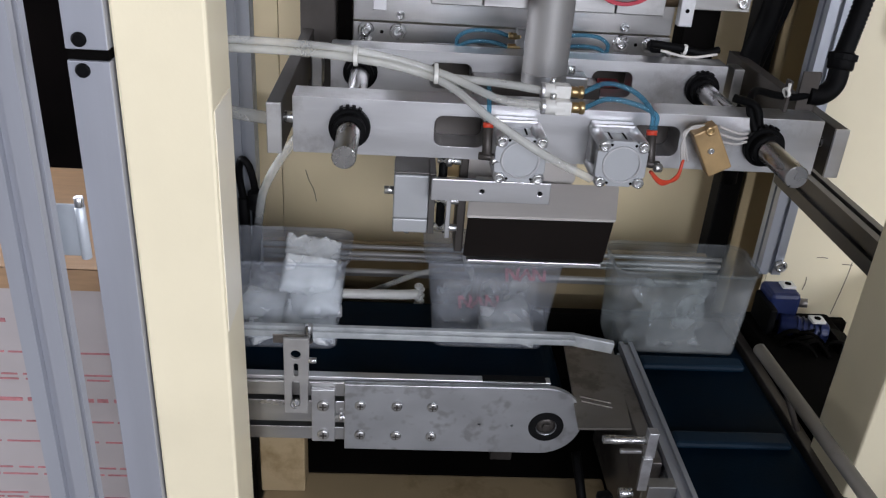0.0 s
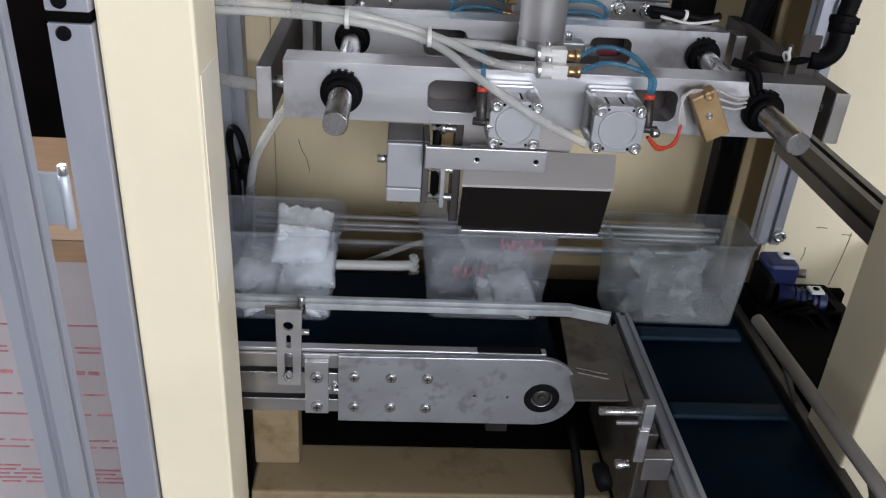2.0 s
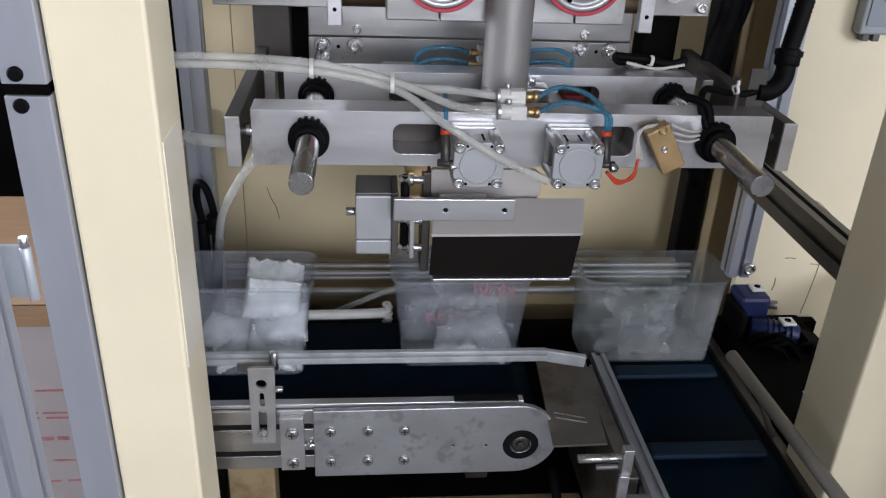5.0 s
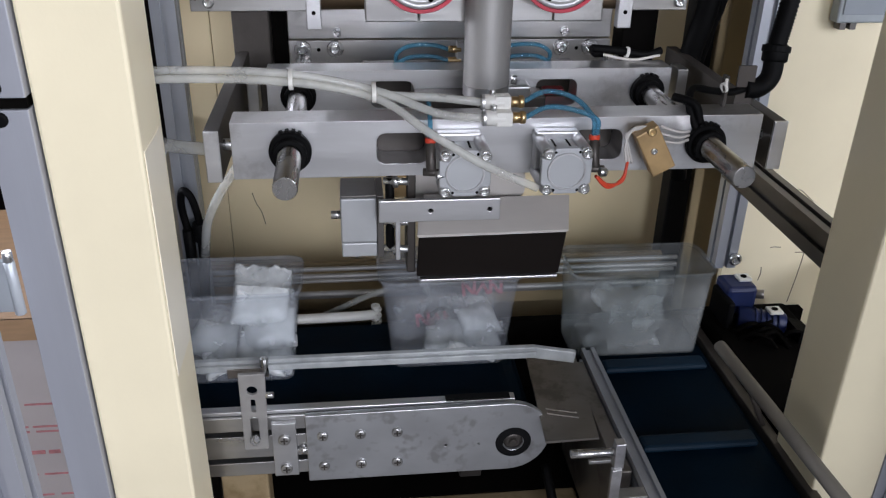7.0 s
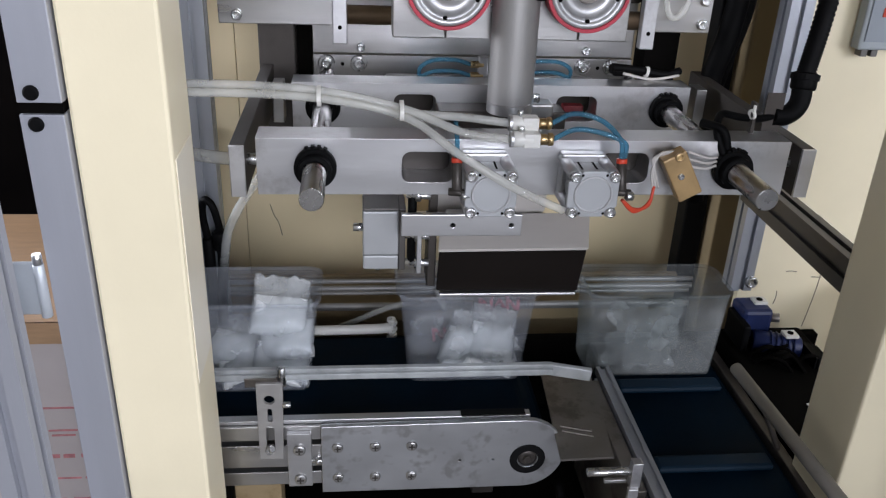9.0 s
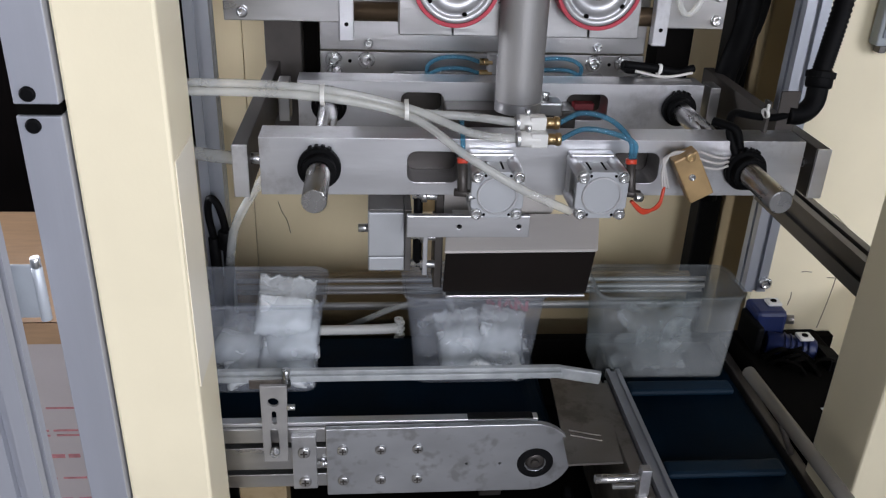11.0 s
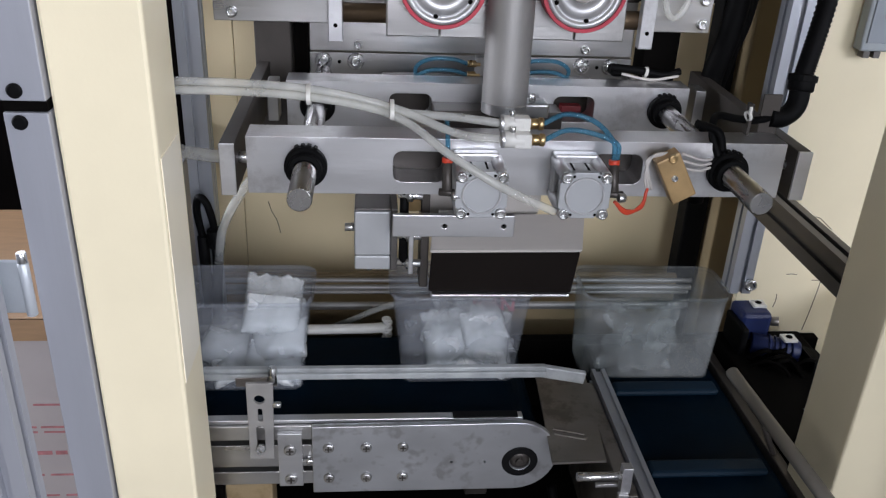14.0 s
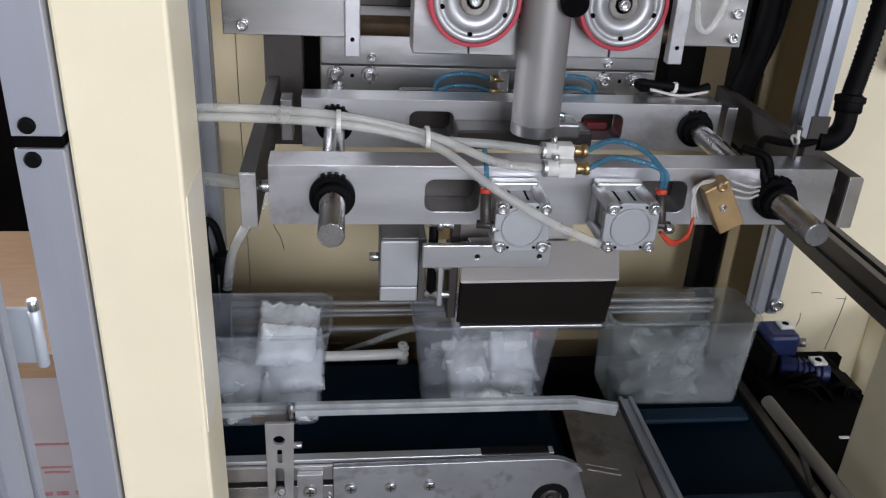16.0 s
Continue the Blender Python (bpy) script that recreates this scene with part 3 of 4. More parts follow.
def front_jaw():
    j = thing("front_sealing_jaw", (0.235, 1.065, 1.05), "milled aluminium front sealing jaw with two pneumatic cylinders", "machine part")
    part("beam", plate([(-0.133, 1.05), (0.607, 1.05), (0.607, 1.13), (-0.133, 1.13)], BEAM_HOLES, 1.065, 1.115, 0.0006), SATIN, j, "milled aluminium cross beam")
    for x in (0.05, 0.325):
        part("slot_backing", box(x, x + 0.092, 1.1155, 1.119, 1.06, 1.122, 0.001), DARKSTEEL, j, "dark plate behind a slot")
    part("jaw_bar", box(0.143, 0.324, 1.1155, 1.16, 1.06, 1.10, 0.003), DARKSTEEL, j)
    for x in (-0.055, 0.525):
        bushing(j, x, 1.065)
    for s, x in ((-1, -0.157), (1, 0.631)):
        # Dark bar and bright end face paint the shaded and lit sides.
        tb = part("tie_bar", box(x - 0.010, x + 0.010, 1.0605, 1.5, 1.05, 1.122, 0.0015), TIEBAR, j, "steel tie bar, side shade painted dark")
        part("end_face", box(x - 0.010, x + 0.010, 1.055, 1.0602, 1.05, 1.122, 0.001), SATIN, tb, "end face, painted brighter as the lit side")
        part("stud", rod((x, 1.09, 1.092), (x - s * 0.035, 1.09, 1.092), 0.008), BOLT, tb)
    # pneumatic cylinders
    for cx in (0.173, 0.308):
        cz = 1.081
        cy = part("cylinder", box(cx - 0.024, cx + 0.024, 1.0, 1.065, cz - 0.025, cz + 0.025, 0.003), GREYBLOCK, j, "grey aluminium compact cylinder")
        part("flange", box(cx - 0.032, cx + 0.029, 1.045, 1.064, cz - 0.031, cz + 0.036, 0.003), SATIN, cy)
        half = [(0.034, 0.012), (0.034, 0.017), (0.0315, 0.0185), (0.0325, 0.023), (0.031, 0.029), (0.026, 0.0325), (0.020, 0.0315), (0.0185, 0.0285), (0.015, 0.032)]
        front = [(cx + dx, cz + dz) for dx, dz in half] + [(cx - dx, cz + dz) for dx, dz in half[::-1]] + [(cx - dx, cz - dz) for dx, dz in half] + [(cx + dx, cz - dz) for dx, dz in half[::-1]]
        part("end_cap", plate(front, [], 0.99, 1.0, 0.0012), GREYBLOCK, cy)
        for dx in (-0.017, 0.017):
            for dz in (-0.029, 0.029):
                part("pin_hole", rod((cx + dx * 0.95, 0.9905, cz + dz * 0.92), (cx + dx * 0.95, 0.9895, cz + dz * 0.92), 0.002, 10), VOID, cy)
        for dx in (-0.010, 0.010):
            part("groove", box(cx + dx - 0.0014, cx + dx + 0.0014, 1.0005, 1.0448, cz + 0.0245, cz + 0.0254), VOID, cy, "dark sensor groove")
        part("cap_disc", ring((cx, 0.99, cz), (cx, 0.988, cz), 0.0235, 0.026, 40), SATIN, cy)
        for dx in (-0.026, 0.026):
            for dz in (-0.025, 0.025):
                part("tie_rod", rod((cx + dx, 0.992, cz + dz), (cx + dx, 1.06, cz + dz), 0.0082, 16), SATIN, cy)
                socket_screw("screw", cy, (cx + dx, 0.991, cz + dz), 0.0072, 0.006)
    # elbow fittings with red collars and blue hoses
    for x, z in ((0.129, 1.083), (0.348, 1.083)):
        f = part("elbow_fitting", merge(rod((x, 0.998, z), (x, 1.012, z + 0.035), 0.0066), rod((x - 0.010, 1.005, z - 0.004), (x + 0.014, 1.0, z - 0.004), 0.0052)), DARKSTEEL, j, "dark elbow air fitting")
        part("collar", rod((x, 1.012, z + 0.033), (x, 1.013, z + 0.040), 0.0072), REDPL, f, "red release collar")
        part("nut", rod((x + 0.006, 0.994, z - 0.006), (x + 0.016, 0.996, z - 0.006), 0.0062, 6), BOLT, f)
    part("blue_hose", sweep([(0.129, 1.013, 1.122), (0.129, 1.02, 1.145), (0.13, 1.06, 1.165)], 0.0032), BLUEHOSE, j, "blue air hose")
    # white manifold with brass fittings
    for k, (z, y) in enumerate(((1.163, 1.035), (1.147, 1.018))):
        m = part("manifold", merge(rod((0.200, y, z), (0.228, y, z), 0.0105, 20), box(0.214, 0.236, y - 0.01, y + 0.01, z - 0.0095, z + 0.0095, 0.002)), WHITEPL, j, "white plastic air manifold")
        part("nozzle", merge(rod((0.236, y, z), (0.247, y, z), 0.0075, 6), rod((0.247, y, z), (0.254, y, z), 0.0085, 16)), BRASS, m, "brass push-in nozzle")
        part("ferrule", ring((0.197, y, z), (0.202, y, z), 0.0055, 0.0108), SATIN, m)
        part("screw", rod((0.212, y, z + 0.008), (0.212, y, z + 0.017), 0.004, 10), BOLT, m)
        part("air_hose", sweep([(0.254, y, z), (0.285, y + 0.005, z + 0.012), (0.322, y + 0.0, z + 0.004 + 0.004 * k), (0.343 + 0.006 * k, 1.012, 1.148 - 0.004 * k), (0.347 + 0.004 * k, 1.012, 1.124)], 0.0034, 10, 8), BLUEHOSE, j, "blue air hose")
        # milky supply hoses in a bundle from the cabinet side
        part("supply_hose", sweep([(-0.31, 1.056 - 0.002 * k, 1.190 + 0.010 * k), (-0.19, 1.05 - 0.002 * k, 1.196 + 0.010 * k), (-0.05, 1.046 - 0.004 * k, 1.193 + 0.008 * k), (0.06, 1.042 - 0.006 * k, 1.174 + 0.006 * k), (0.14, y, z + 0.007), (0.198, y, z)], 0.0056, 12, 8), HOSE, j, "milky plastic air hose")
    part("supply_hose", sweep([(-0.31, 1.045, 1.191), (-0.19, 1.041, 1.197), (-0.05, 1.036, 1.193), (0.06, 1.03, 1.172), (0.13, 0.99, 1.135), (0.2, 0.975, 1.096), (0.268, 0.982, 1.062)], 0.0056, 12, 8), HOSE, j, "milky plastic air hose")
    for x, z in ((-0.049, 1.196), (0.055, 1.178)):
        part("cable_tie", moved(ring((0, 0, 0), (0.0052, 0, 0), 0.0105, 0.0122, 20), Matrix.Translation((x, 1.036, z)) @ Matrix.Diagonal((1, 1.5, 1.05, 1))), WHITEPL, j, "white cable tie")
    # terminal block and wires
    t = part("terminal_block", moved(box(-0.017, 0.017, -0.012, 0.012, -0.034, 0.034, 0.002), Matrix.Translation((0.440, 1.035, 1.093)) @ Matrix.Rotation(radians(-29), 4, "Y")), TAN, j, "tan terminal block")
    socket_screw("screw", t, (0.43, 1.023, 1.122), 0.006, 0.004, material=BRASS)
    socket_screw("screw", t, (0.437, 1.023, 1.094), 0.0045, 0.003)
    for k in range(3):
        part("wire", sweep([(0.43, 1.04, 1.124), (0.408 - 0.004 * k, 1.035, 1.122 - 0.003 * k), (0.398 + 0.002 * k, 1.03, 1.1), (0.402 + 0.004 * k, 1.03, 1.075)], 0.0017, 8), WHITEWIRE, j, "white wire")
        part("wire", sweep([(0.45, 1.045, 1.122 - 0.01 * k), (0.475, 1.04, 1.115 - 0.008 * k), (0.495, 1.05, 1.112 - 0.006 * k)], 0.0019, 8), WHITEWIRE, j, "white wire")
        part("wire", sweep([(0.404, 1.03, 1.077 - 0.001 * k), (0.397, 1.022, 1.056 - 0.002 * k), (0.374, 1.012, 1.047 + 0.002 * k), (0.354, 1.008, 1.066)], 0.0023, 8), REDWIRE, j, "red wire")
    # cable bracket and black conduit on the beam's end
    part("bracket", merge(box(0.56, 0.565, 1.1, 1.115, 1.13, 1.175, 0.001), box(0.585, 0.612, 1.118, 1.122, 1.12, 1.185, 0.001)), TIEBAR, j, "bent sheet bracket")
    part("cable", sweep([(0.512, 1.06, 1.105), (0.5, 1.075, 1.14), (0.512, 1.10, 1.158), (0.545, 1.11, 1.152), (0.575, 1.115, 1.148), (0.6, 1.122, 1.15)], 0.0055, 10), BLACK, j, "black cable")
    part("cable_tie", merge(ring((0.558, 1.104, 1.157), (0.562, 1.105, 1.158), 0.005, 0.0075, 14), box(0.558, 0.562, 1.098, 1.102, 1.162, 1.172, 0.001)), WHITEPL, j, "white cable tie")
    part("cable", sweep([(0.48, 1.09, 1.15), (0.505, 1.07, 1.145), (0.515, 1.065, 1.118)], 0.006, 8), BLACK, j, "black cable")
    part("conduit_elbow", sweep([(0.600, 1.125, 1.150), (0.624, 1.128, 1.150), (0.643, 1.135, 1.166), (0.648, 1.145, 1.20)], 0.0145, 16), BLACK, j, "black conduit elbow")
    part("coupling", merge(rod((0.6475, 1.142, 1.184), (0.650, 1.148, 1.208), 0.0185, 20), ring((0.649, 1.145, 1.198), (0.650, 1.147, 1.207), 0.016, 0.0205, 20)), BLACK, j, "black conduit coupling")
    part("conduit", sweep([(0.649, 1.146, 1.205), (0.660, 1.155, 1.26), (0.683, 1.18, 1.36), (0.71, 1.2, 1.5), (0.71, 1.22, 1.7)], 0.0125, 14, 26, 0.14), BLACK, j, "black corrugated conduit")
    return j


def rear_jaw():
    j = thing("rear_sealing_jaw", (0.235, 1.345, 1.05), "milled aluminium rear sealing jaw on guide rods", "machine part")
    part("beam", plate([(-0.105, 1.052), (0.565, 1.052), (0.565, 1.13), (-0.105, 1.13)], BEAM_HOLES, 1.345, 1.395, 0.0006), SATIN, j, "milled aluminium cross beam")
    for x in (-0.055, 0.525):
        bushing(j, x, 1.345)
    part("jaw_bar", box(0.13, 0.34, 1.29, 1.345, 1.07, 1.10, 0.003), DARKSTEEL, j)
    part("red_block", box(0.362, 0.398, 1.40, 1.42, 1.068, 1.080, 0.002), mat("dark_red_plastic", (0.2, 0.015, 0.02), 0.5, 0, 0.1, 30), j)
    part("backing", box(0.05, 0.42, 1.44, 1.46, 1.02, 1.118, 0.002), DARKSTEEL, j)
    for s, x in ((-1, -0.128), (1, 0.588)):
        part("end_plate", box(x - 0.009, x + 0.009, 1.35, 1.39, 1.06, 1.125, 0.0015), STEEL, j)
    # hose manifold behind
    for side, xs in ((-1, 0.216), (1, 0.262)):
        m = part("manifold", box(xs - 0.008, xs + 0.008, 1.40, 1.42, 1.118, 1.162, 0.002), SATIN, j)
        for z in (1.130, 1.149):
            part("nozzle", rod((xs, 1.405, z), (xs - 0.022 * (1 if side < 0 else -1), 1.405, z), 0.006, 12), BRASS, m, "brass push-in nozzle")
            d = -0.022 if side < 0 else 0.022
            part("air_hose", sweep([(xs + d, 1.405, z), (xs + 2.2 * d, 1.405, z + 0.007), (xs + 3.9 * d, 1.405, z + 0.006), (xs + 4.9 * d, 1.41, z - 0.008), (xs + 4.9 * d, 1.42, z - 0.03)], 0.0034), BLUEHOSE, j, "blue air hose")
    part("cable", sweep([(0.44, 1.40, 1.15), (0.49, 1.4, 1.145), (0.54, 1.41, 1.135), (0.57, 1.42, 1.14)], 0.007, 8), BLACK, j, "black cable")
    part("junction", box(0.445, 0.47, 1.405, 1.44, 1.131, 1.148, 0.006), BLACK, j, "black cable junction")
    part("wire", sweep([(0.46, 1.395, 1.14), (0.51, 1.39, 1.132), (0.56, 1.395, 1.138)], 0.0025, 8), WHITEWIRE, j)
    part("cable_tie", ring((0.50, 1.399, 1.143), (0.505, 1.399, 1.142), 0.007, 0.0095, 14), WHITEPL, j, "white cable tie")
    return j


FRONT = front_jaw()
REAR = rear_jaw()


# ---- forming tube and pull wheels ----
def forming_tube():
    t = thing("forming_tube", (0.232, 1.225, 1.12), "vertical grey steel forming tube above the jaws", "tube")
    part("tube", ring((0.232, 1.225, 1.138), (0.232, 1.225, 2.0), 0.0325, 0.0345, 64), TUBE, t, "brushed steel tube")
    part("end_collar", ring((0.232, 1.225, 1.122), (0.232, 1.225, 1.1378), 0.0328, 0.0348, 64), SATIN, t, "pale end collar")
    part("support", box(0.262, 0.31, 1.26, 1.30, 1.10, 1.122, 0.003), STEEL, t)
    part("screw", rod((0.285, 1.275, 1.122), (0.285, 1.275, 1.135), 0.005, 6), BOLT, t)
    return t


forming_tube()


def pull_unit():
    u = thing("pull_belt_unit", (0.232, 1.26, 1.23), "steel bearing blocks carrying two red-rimmed film pull wheels", "machine part")
    wheels, cy, cz = [], 1.205, 1.307
    for cx in (0.1315, 0.333):
        b = part("block", merge(box(cx - 0.078, cx - 0.0008, 1.245, 1.3, 1.226, 1.9, 0.0015), box(cx + 0.0008, cx + 0.075, 1.245, 1.3, 1.226, 1.9, 0.0015)), STEEL, u, "split steel bearing block")
        part("axle", rod((cx, 1.24, cz), (cx, 1.3, cz), 0.012), CHROME, b)
        disc = turned([(0.030, 0.0562), (0.004, 0.0562), (0.0, 0.0545), (0.0, 0.0475), (0.0035, 0.0465), (0.0035, 0.0425), (0.001, 0.0415), (0.001, 0.0225), (0.010, 0.022), (0.010, 0.012), (0.004, 0.012), (0.004, 0.001)], (cx, cy, cz), (cx, cy + 0.03, cz), 64)
        w = part("wheel", disc, WHEELALU, u, "turned aluminium pull wheel", at=(cx, cy, cz))
        part("rim", ring((cx, cy, cz), (cx, cy + 0.035, cz), 0.0562, 0.0615, 64), REDRUB, w, "red rubber rim")
        part("hub", ring((cx, cy + 0.0095, cz), (cx, cy + 0.004, cz), 0.008, 0.0205, 32), DULL, w, "dull steel hub")
        for k in range(5):
            a = radians(72 * k + 16)
            hx, hz = cx + 0.0445 * math.cos(a), cz + 0.0445 * math.sin(a)
            part("screw_hole", rod((hx, cy + 0.004, hz), (hx, cy + 0.0005, hz), 0.0034, 12), VOID, w)
        socket_screw("screw", w, (cx, cy + 0.006, cz), 0.008, 0.010)
        wheels.append(w)
    sn = part("sensor", turned([(0, 0.016), (0.004, 0.0185), (0.03, 0.0185), (0.034, 0.015)], (0.256, 1.17, 1.31), (0.262, 1.215, 1.325), 24), BLACK, u, "round black sensor head")
    part("sensor_stem", rod((0.262, 1.2, 1.322), (0.262, 1.245, 1.33), 0.006, 14), BOLT, sn)
    return wheels


WHEELS = pull_unit()


# ---- deflector head under the jaws ----
def deflector():
    d = thing("deflector_head", (0.2, 1.13, 0.9), "steel deflector head with shade-dark painted front and grey actuator", "machine part")
    x0, x1 = 0.118, 0.343
    bm = bmesh.new()
    top = [bm.verts.new(v) for v in ((x0, 1.09, 0.951), (x1, 1.09, 0.953), (x1 + 0.014, 1.152, 0.984), (x0 + 0.008, 1.152, 0.984))]
    top2 = [bm.verts.new((v.co.x, v.co.y, v.co.z - 0.004)) for v in top]
    for k in range(4):
        bm.faces.new((top[k], top[(k + 1) % 4], top2[(k + 1) % 4], top2[k]))
    bm.faces.new(top), bm.faces.new(top2[::-1])
    bmesh.ops.recalc_face_normals(bm, faces=bm.faces)
    bmesh.ops.bevel(bm, geom=bm.edges[:], offset=0.0012, segments=2, affect="EDGES")
    part("top_plate", bm, PALESHEET, d, "pale milled top plate")
    bm = bmesh.new()
    a = [bm.verts.new(v) for v in ((x0 + 0.002, 1.092, 0.947), (x1 - 0.002, 1.092, 0.949), (x1 + 0.010, 1.150, 0.977), (x0 + 0.010, 1.150, 0.977))]
    b = [bm.verts.new(v) for v in ((x0 + 0.0, 1.105, 0.875), (x1 - 0.006, 1.105, 0.872), (x1 + 0.003, 1.148, 0.872), (x0 + 0.008, 1.148, 0.875))]
    for k in range(4):
        bm.faces.new((a[k], a[(k + 1) % 4], b[(k + 1) % 4], b[k]))
    bm.faces.new(a), bm.faces.new(b[::-1])
    bmesh.ops.recalc_face_normals(bm, faces=bm.faces)
    bmesh.ops.bevel(bm, geom=bm.edges[:], offset=0.0015, segments=2, affect="EDGES")
    part("rear_shield", plate(slot_loop(0.112, 0.290, 0.972, 1.023, 0.016), [], 1.166, 1.176, 0.001), PALESHEET, d, "pale rounded shield plate")
    part("hood", bm, HOOD, d, "steel hood, its shade painted dark brown")
    part("lip", box(x0 + 0.006, x1 - 0.008, 1.101, 1.148, 0.867, 0.8715, 0.001), SATIN, d, "pale bottom lip")
    ap = part("arm_plate", plate([(0.062, 0.984), (0.234, 0.984), (0.234, 1.017), (0.062, 1.017)], [disc_loop(0.135, 1.0005, 0.0033), disc_loop(0.219, 1.0005, 0.0033)], 1.068, 1.078, 0.001), SATIN, d, "milled arm plate with two holes")
    # Black box behind the two holes, painting their inner shade.
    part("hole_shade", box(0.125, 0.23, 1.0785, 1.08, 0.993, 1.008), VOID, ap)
    part("arm_block", box(0.13, 0.2, 1.081, 1.13, 0.982, 1.0, 0.002), STEEL, d)
    part("post", box(0.104, 0.117, 1.11, 1.16, 0.88, 1.04, 0.002), DARKSTEEL, d)
    part("link_rod", rod((0.079, 1.10, 0.925), (0.079, 1.10, 1.04), 0.0065, 14), BLACK, d, "black link rod")
    ac = part("actuator", box(0.008, 0.060, 1.10, 1.17, 0.938, 1.008, 0.0025), GREYBLOCK, d, "grey actuator block")
    part("actuator_foot", box(0.008, 0.060, 1.101, 1.17, 0.914, 0.937, 0.0025), GREYBLOCK, ac)
    part("side_plate", box(0.0605, 0.070, 1.10, 1.17, 0.914, 1.012, 0.001), RAILDARK, ac)
    part("top_cover", box(0.009, 0.060, 1.102, 1.17, 1.0085, 1.012, 0.001), RAILDARK, ac, "dark top cover")
    part("spindle", rod((-0.006, 1.12, 0.975), (0.01, 1.12, 0.975), 0.006), BOLT, ac)
    part("spindle", rod((0.03, 1.12, 0.905), (0.03, 1.12, 0.916), 0.004), BOLT, ac)
    for z in (1.035, 0.972, 0.928):
        part("linkage", rod((0.07, 1.10, z), (0.105, 1.095, z), 0.0055, 12), BOLT, d, "bright linkage pin")
        part("nut", rod((0.083, 1.098, z), (0.091, 1.0975, z), 0.0095, 6), BOLT, d)
    part("link_plate", box(0.086, 0.093, 1.085, 1.10, 0.915, 0.985, 0.001), SATIN, d)
    part("hanger", box(0.08, 0.112, 1.12, 1.15, 1.0, 1.06, 0.002), BRASS, d)
    return d


deflector()


# ---- belt conveyor ----
def capsule(x0, x1, zc, r, n=14):
    out = [(x1 + r * math.sin(a), zc + r * math.cos(a)) for a in (math.pi * k / n for k in range(n + 1))]
    return out + [(x0, zc - r), (x0, zc + r)]


def cross_screw(parent, x, y, z, r=0.0085):
    """A pan-head screw with a cross recess."""
    s = part("screw", turned([(0, r), (0.0028, r), (0.0042, r * 0.86), (0.0046, r * 0.6)], (x, y, z), (x, y - 0.005, z), 18), STEEL, parent)
    part("recess", merge(box(x - r * 0.6, x + r * 0.6, y - 0.0052, y - 0.0042, z - r * 0.14, z + r * 0.14), box(x - r * 0.14, x + r * 0.14, y - 0.0053, y - 0.0042, z - r * 0.6, z + r * 0.6)), DARKSTEEL, s)
    return s


def conveyor():
    c = thing("belt_conveyor", (0.0, 1.18, 0.55), "short steel conveyor with a navy blue belt", "conveyor")
    part("belt", plate(capsule(-0.36, 0.262, 0.615, 0.046), [], 1.062, 1.315, 0.0), BELT, c, "navy blue conveyor belt")
    outer = [(-0.057, 0.551), (0.262, 0.551)] + [(0.262 + 0.0655 * math.sin(a), 0.6165 - 0.0655 * math.cos(a)) for a in (math.pi * k / 16 for k in range(1, 16))] + [(0.262, 0.682), (-0.057, 0.679)]
    sp = part("side_plate", plate(outer, [disc_loop(0.269, 0.606, 0.016, 24), disc_loop(0.16, 0.607, 0.002, 8), disc_loop(0.213, 0.606, 0.002, 8)], 1.033, 1.043, 0.001), PLATE, c, "worn steel side plate with a rounded end")
    for x in (-0.032, 0.026, 0.083):
        for z in (0.581, 0.640):
            cross_screw(sp, x, 1.033, z)
    bg = part("bearing", ring((0.269, 1.031, 0.606), (0.269, 1.045, 0.606), 0.017, 0.029, 40), RUBBER, sp, "black bearing seal")
    part("shaft", turned([(0, 0.010), (0.001, 0.0125), (0.004, 0.0165), (0.014, 0.0165)], (0.269, 1.034, 0.606), (0.269, 1.06, 0.606), 28), DARKSTEEL, bg)
    part("centre_screw", rod((0.269, 1.0345, 0.606), (0.269, 1.03, 0.606), 0.007, 6), DARKSTEEL, bg)
    part("side_plate", box(-0.057, 0.3, 1.317, 1.325, 0.551, 0.652, 0.001), PLATE, c)
    # slotted frame extrusion
    fr = part("frame", merge(box(-0.36, -0.0575, 1.041, 1.06, 0.563, 0.588, 0.001), box(-0.36, -0.0575, 1.041, 1.06, 0.598, 0.640, 0.001), box(-0.36, -0.0575, 1.041, 1.06, 0.650, 0.676, 0.001)), STEEL, c, "slotted frame extrusion")
    # Black backing paints the shade inside the frame slots.
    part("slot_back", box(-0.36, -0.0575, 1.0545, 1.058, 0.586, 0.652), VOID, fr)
    part("top_rail", box(-0.36, 0.27, 1.046, 1.061, 0.677, 0.6835, 0.001), SATIN, c, "bright top edge rail")
    part("top_rail", box(-0.36, -0.06, 1.317, 1.325, 0.60, 0.652, 0.001), STEEL, c)
    part("black_pad", box(0.16, 0.262, 1.044, 1.06, 0.6838, 0.6865, 0.0008), RUBBER, c, "black rubber pad")
    cl = part("clamp", box(-0.109, -0.072, 1.032, 1.041, 0.566, 0.668, 0.001), SATIN, c, "clamp plate")
    for z in (0.581, 0.638):
        cross_screw(cl, -0.0905, 1.032, z, 0.0095)
    tn = part("tension_bolt", rod((-0.075, 1.037, 0.612), (-0.05, 1.037, 0.612), 0.0035), BOLT, c)
    part("nut", rod((-0.066, 1.037, 0.612), (-0.06, 1.037, 0.612), 0.0075, 6), BOLT, tn)
    part("leg", box(-0.3, -0.25, 1.1, 1.28, 0.0, 0.563, 0.003), STEEL, c)
    part("leg", box(0.2, 0.24, 1.14, 1.24, 0.44, 0.5695, 0.003), DARKSTEEL, c)
    return c


conveyor()


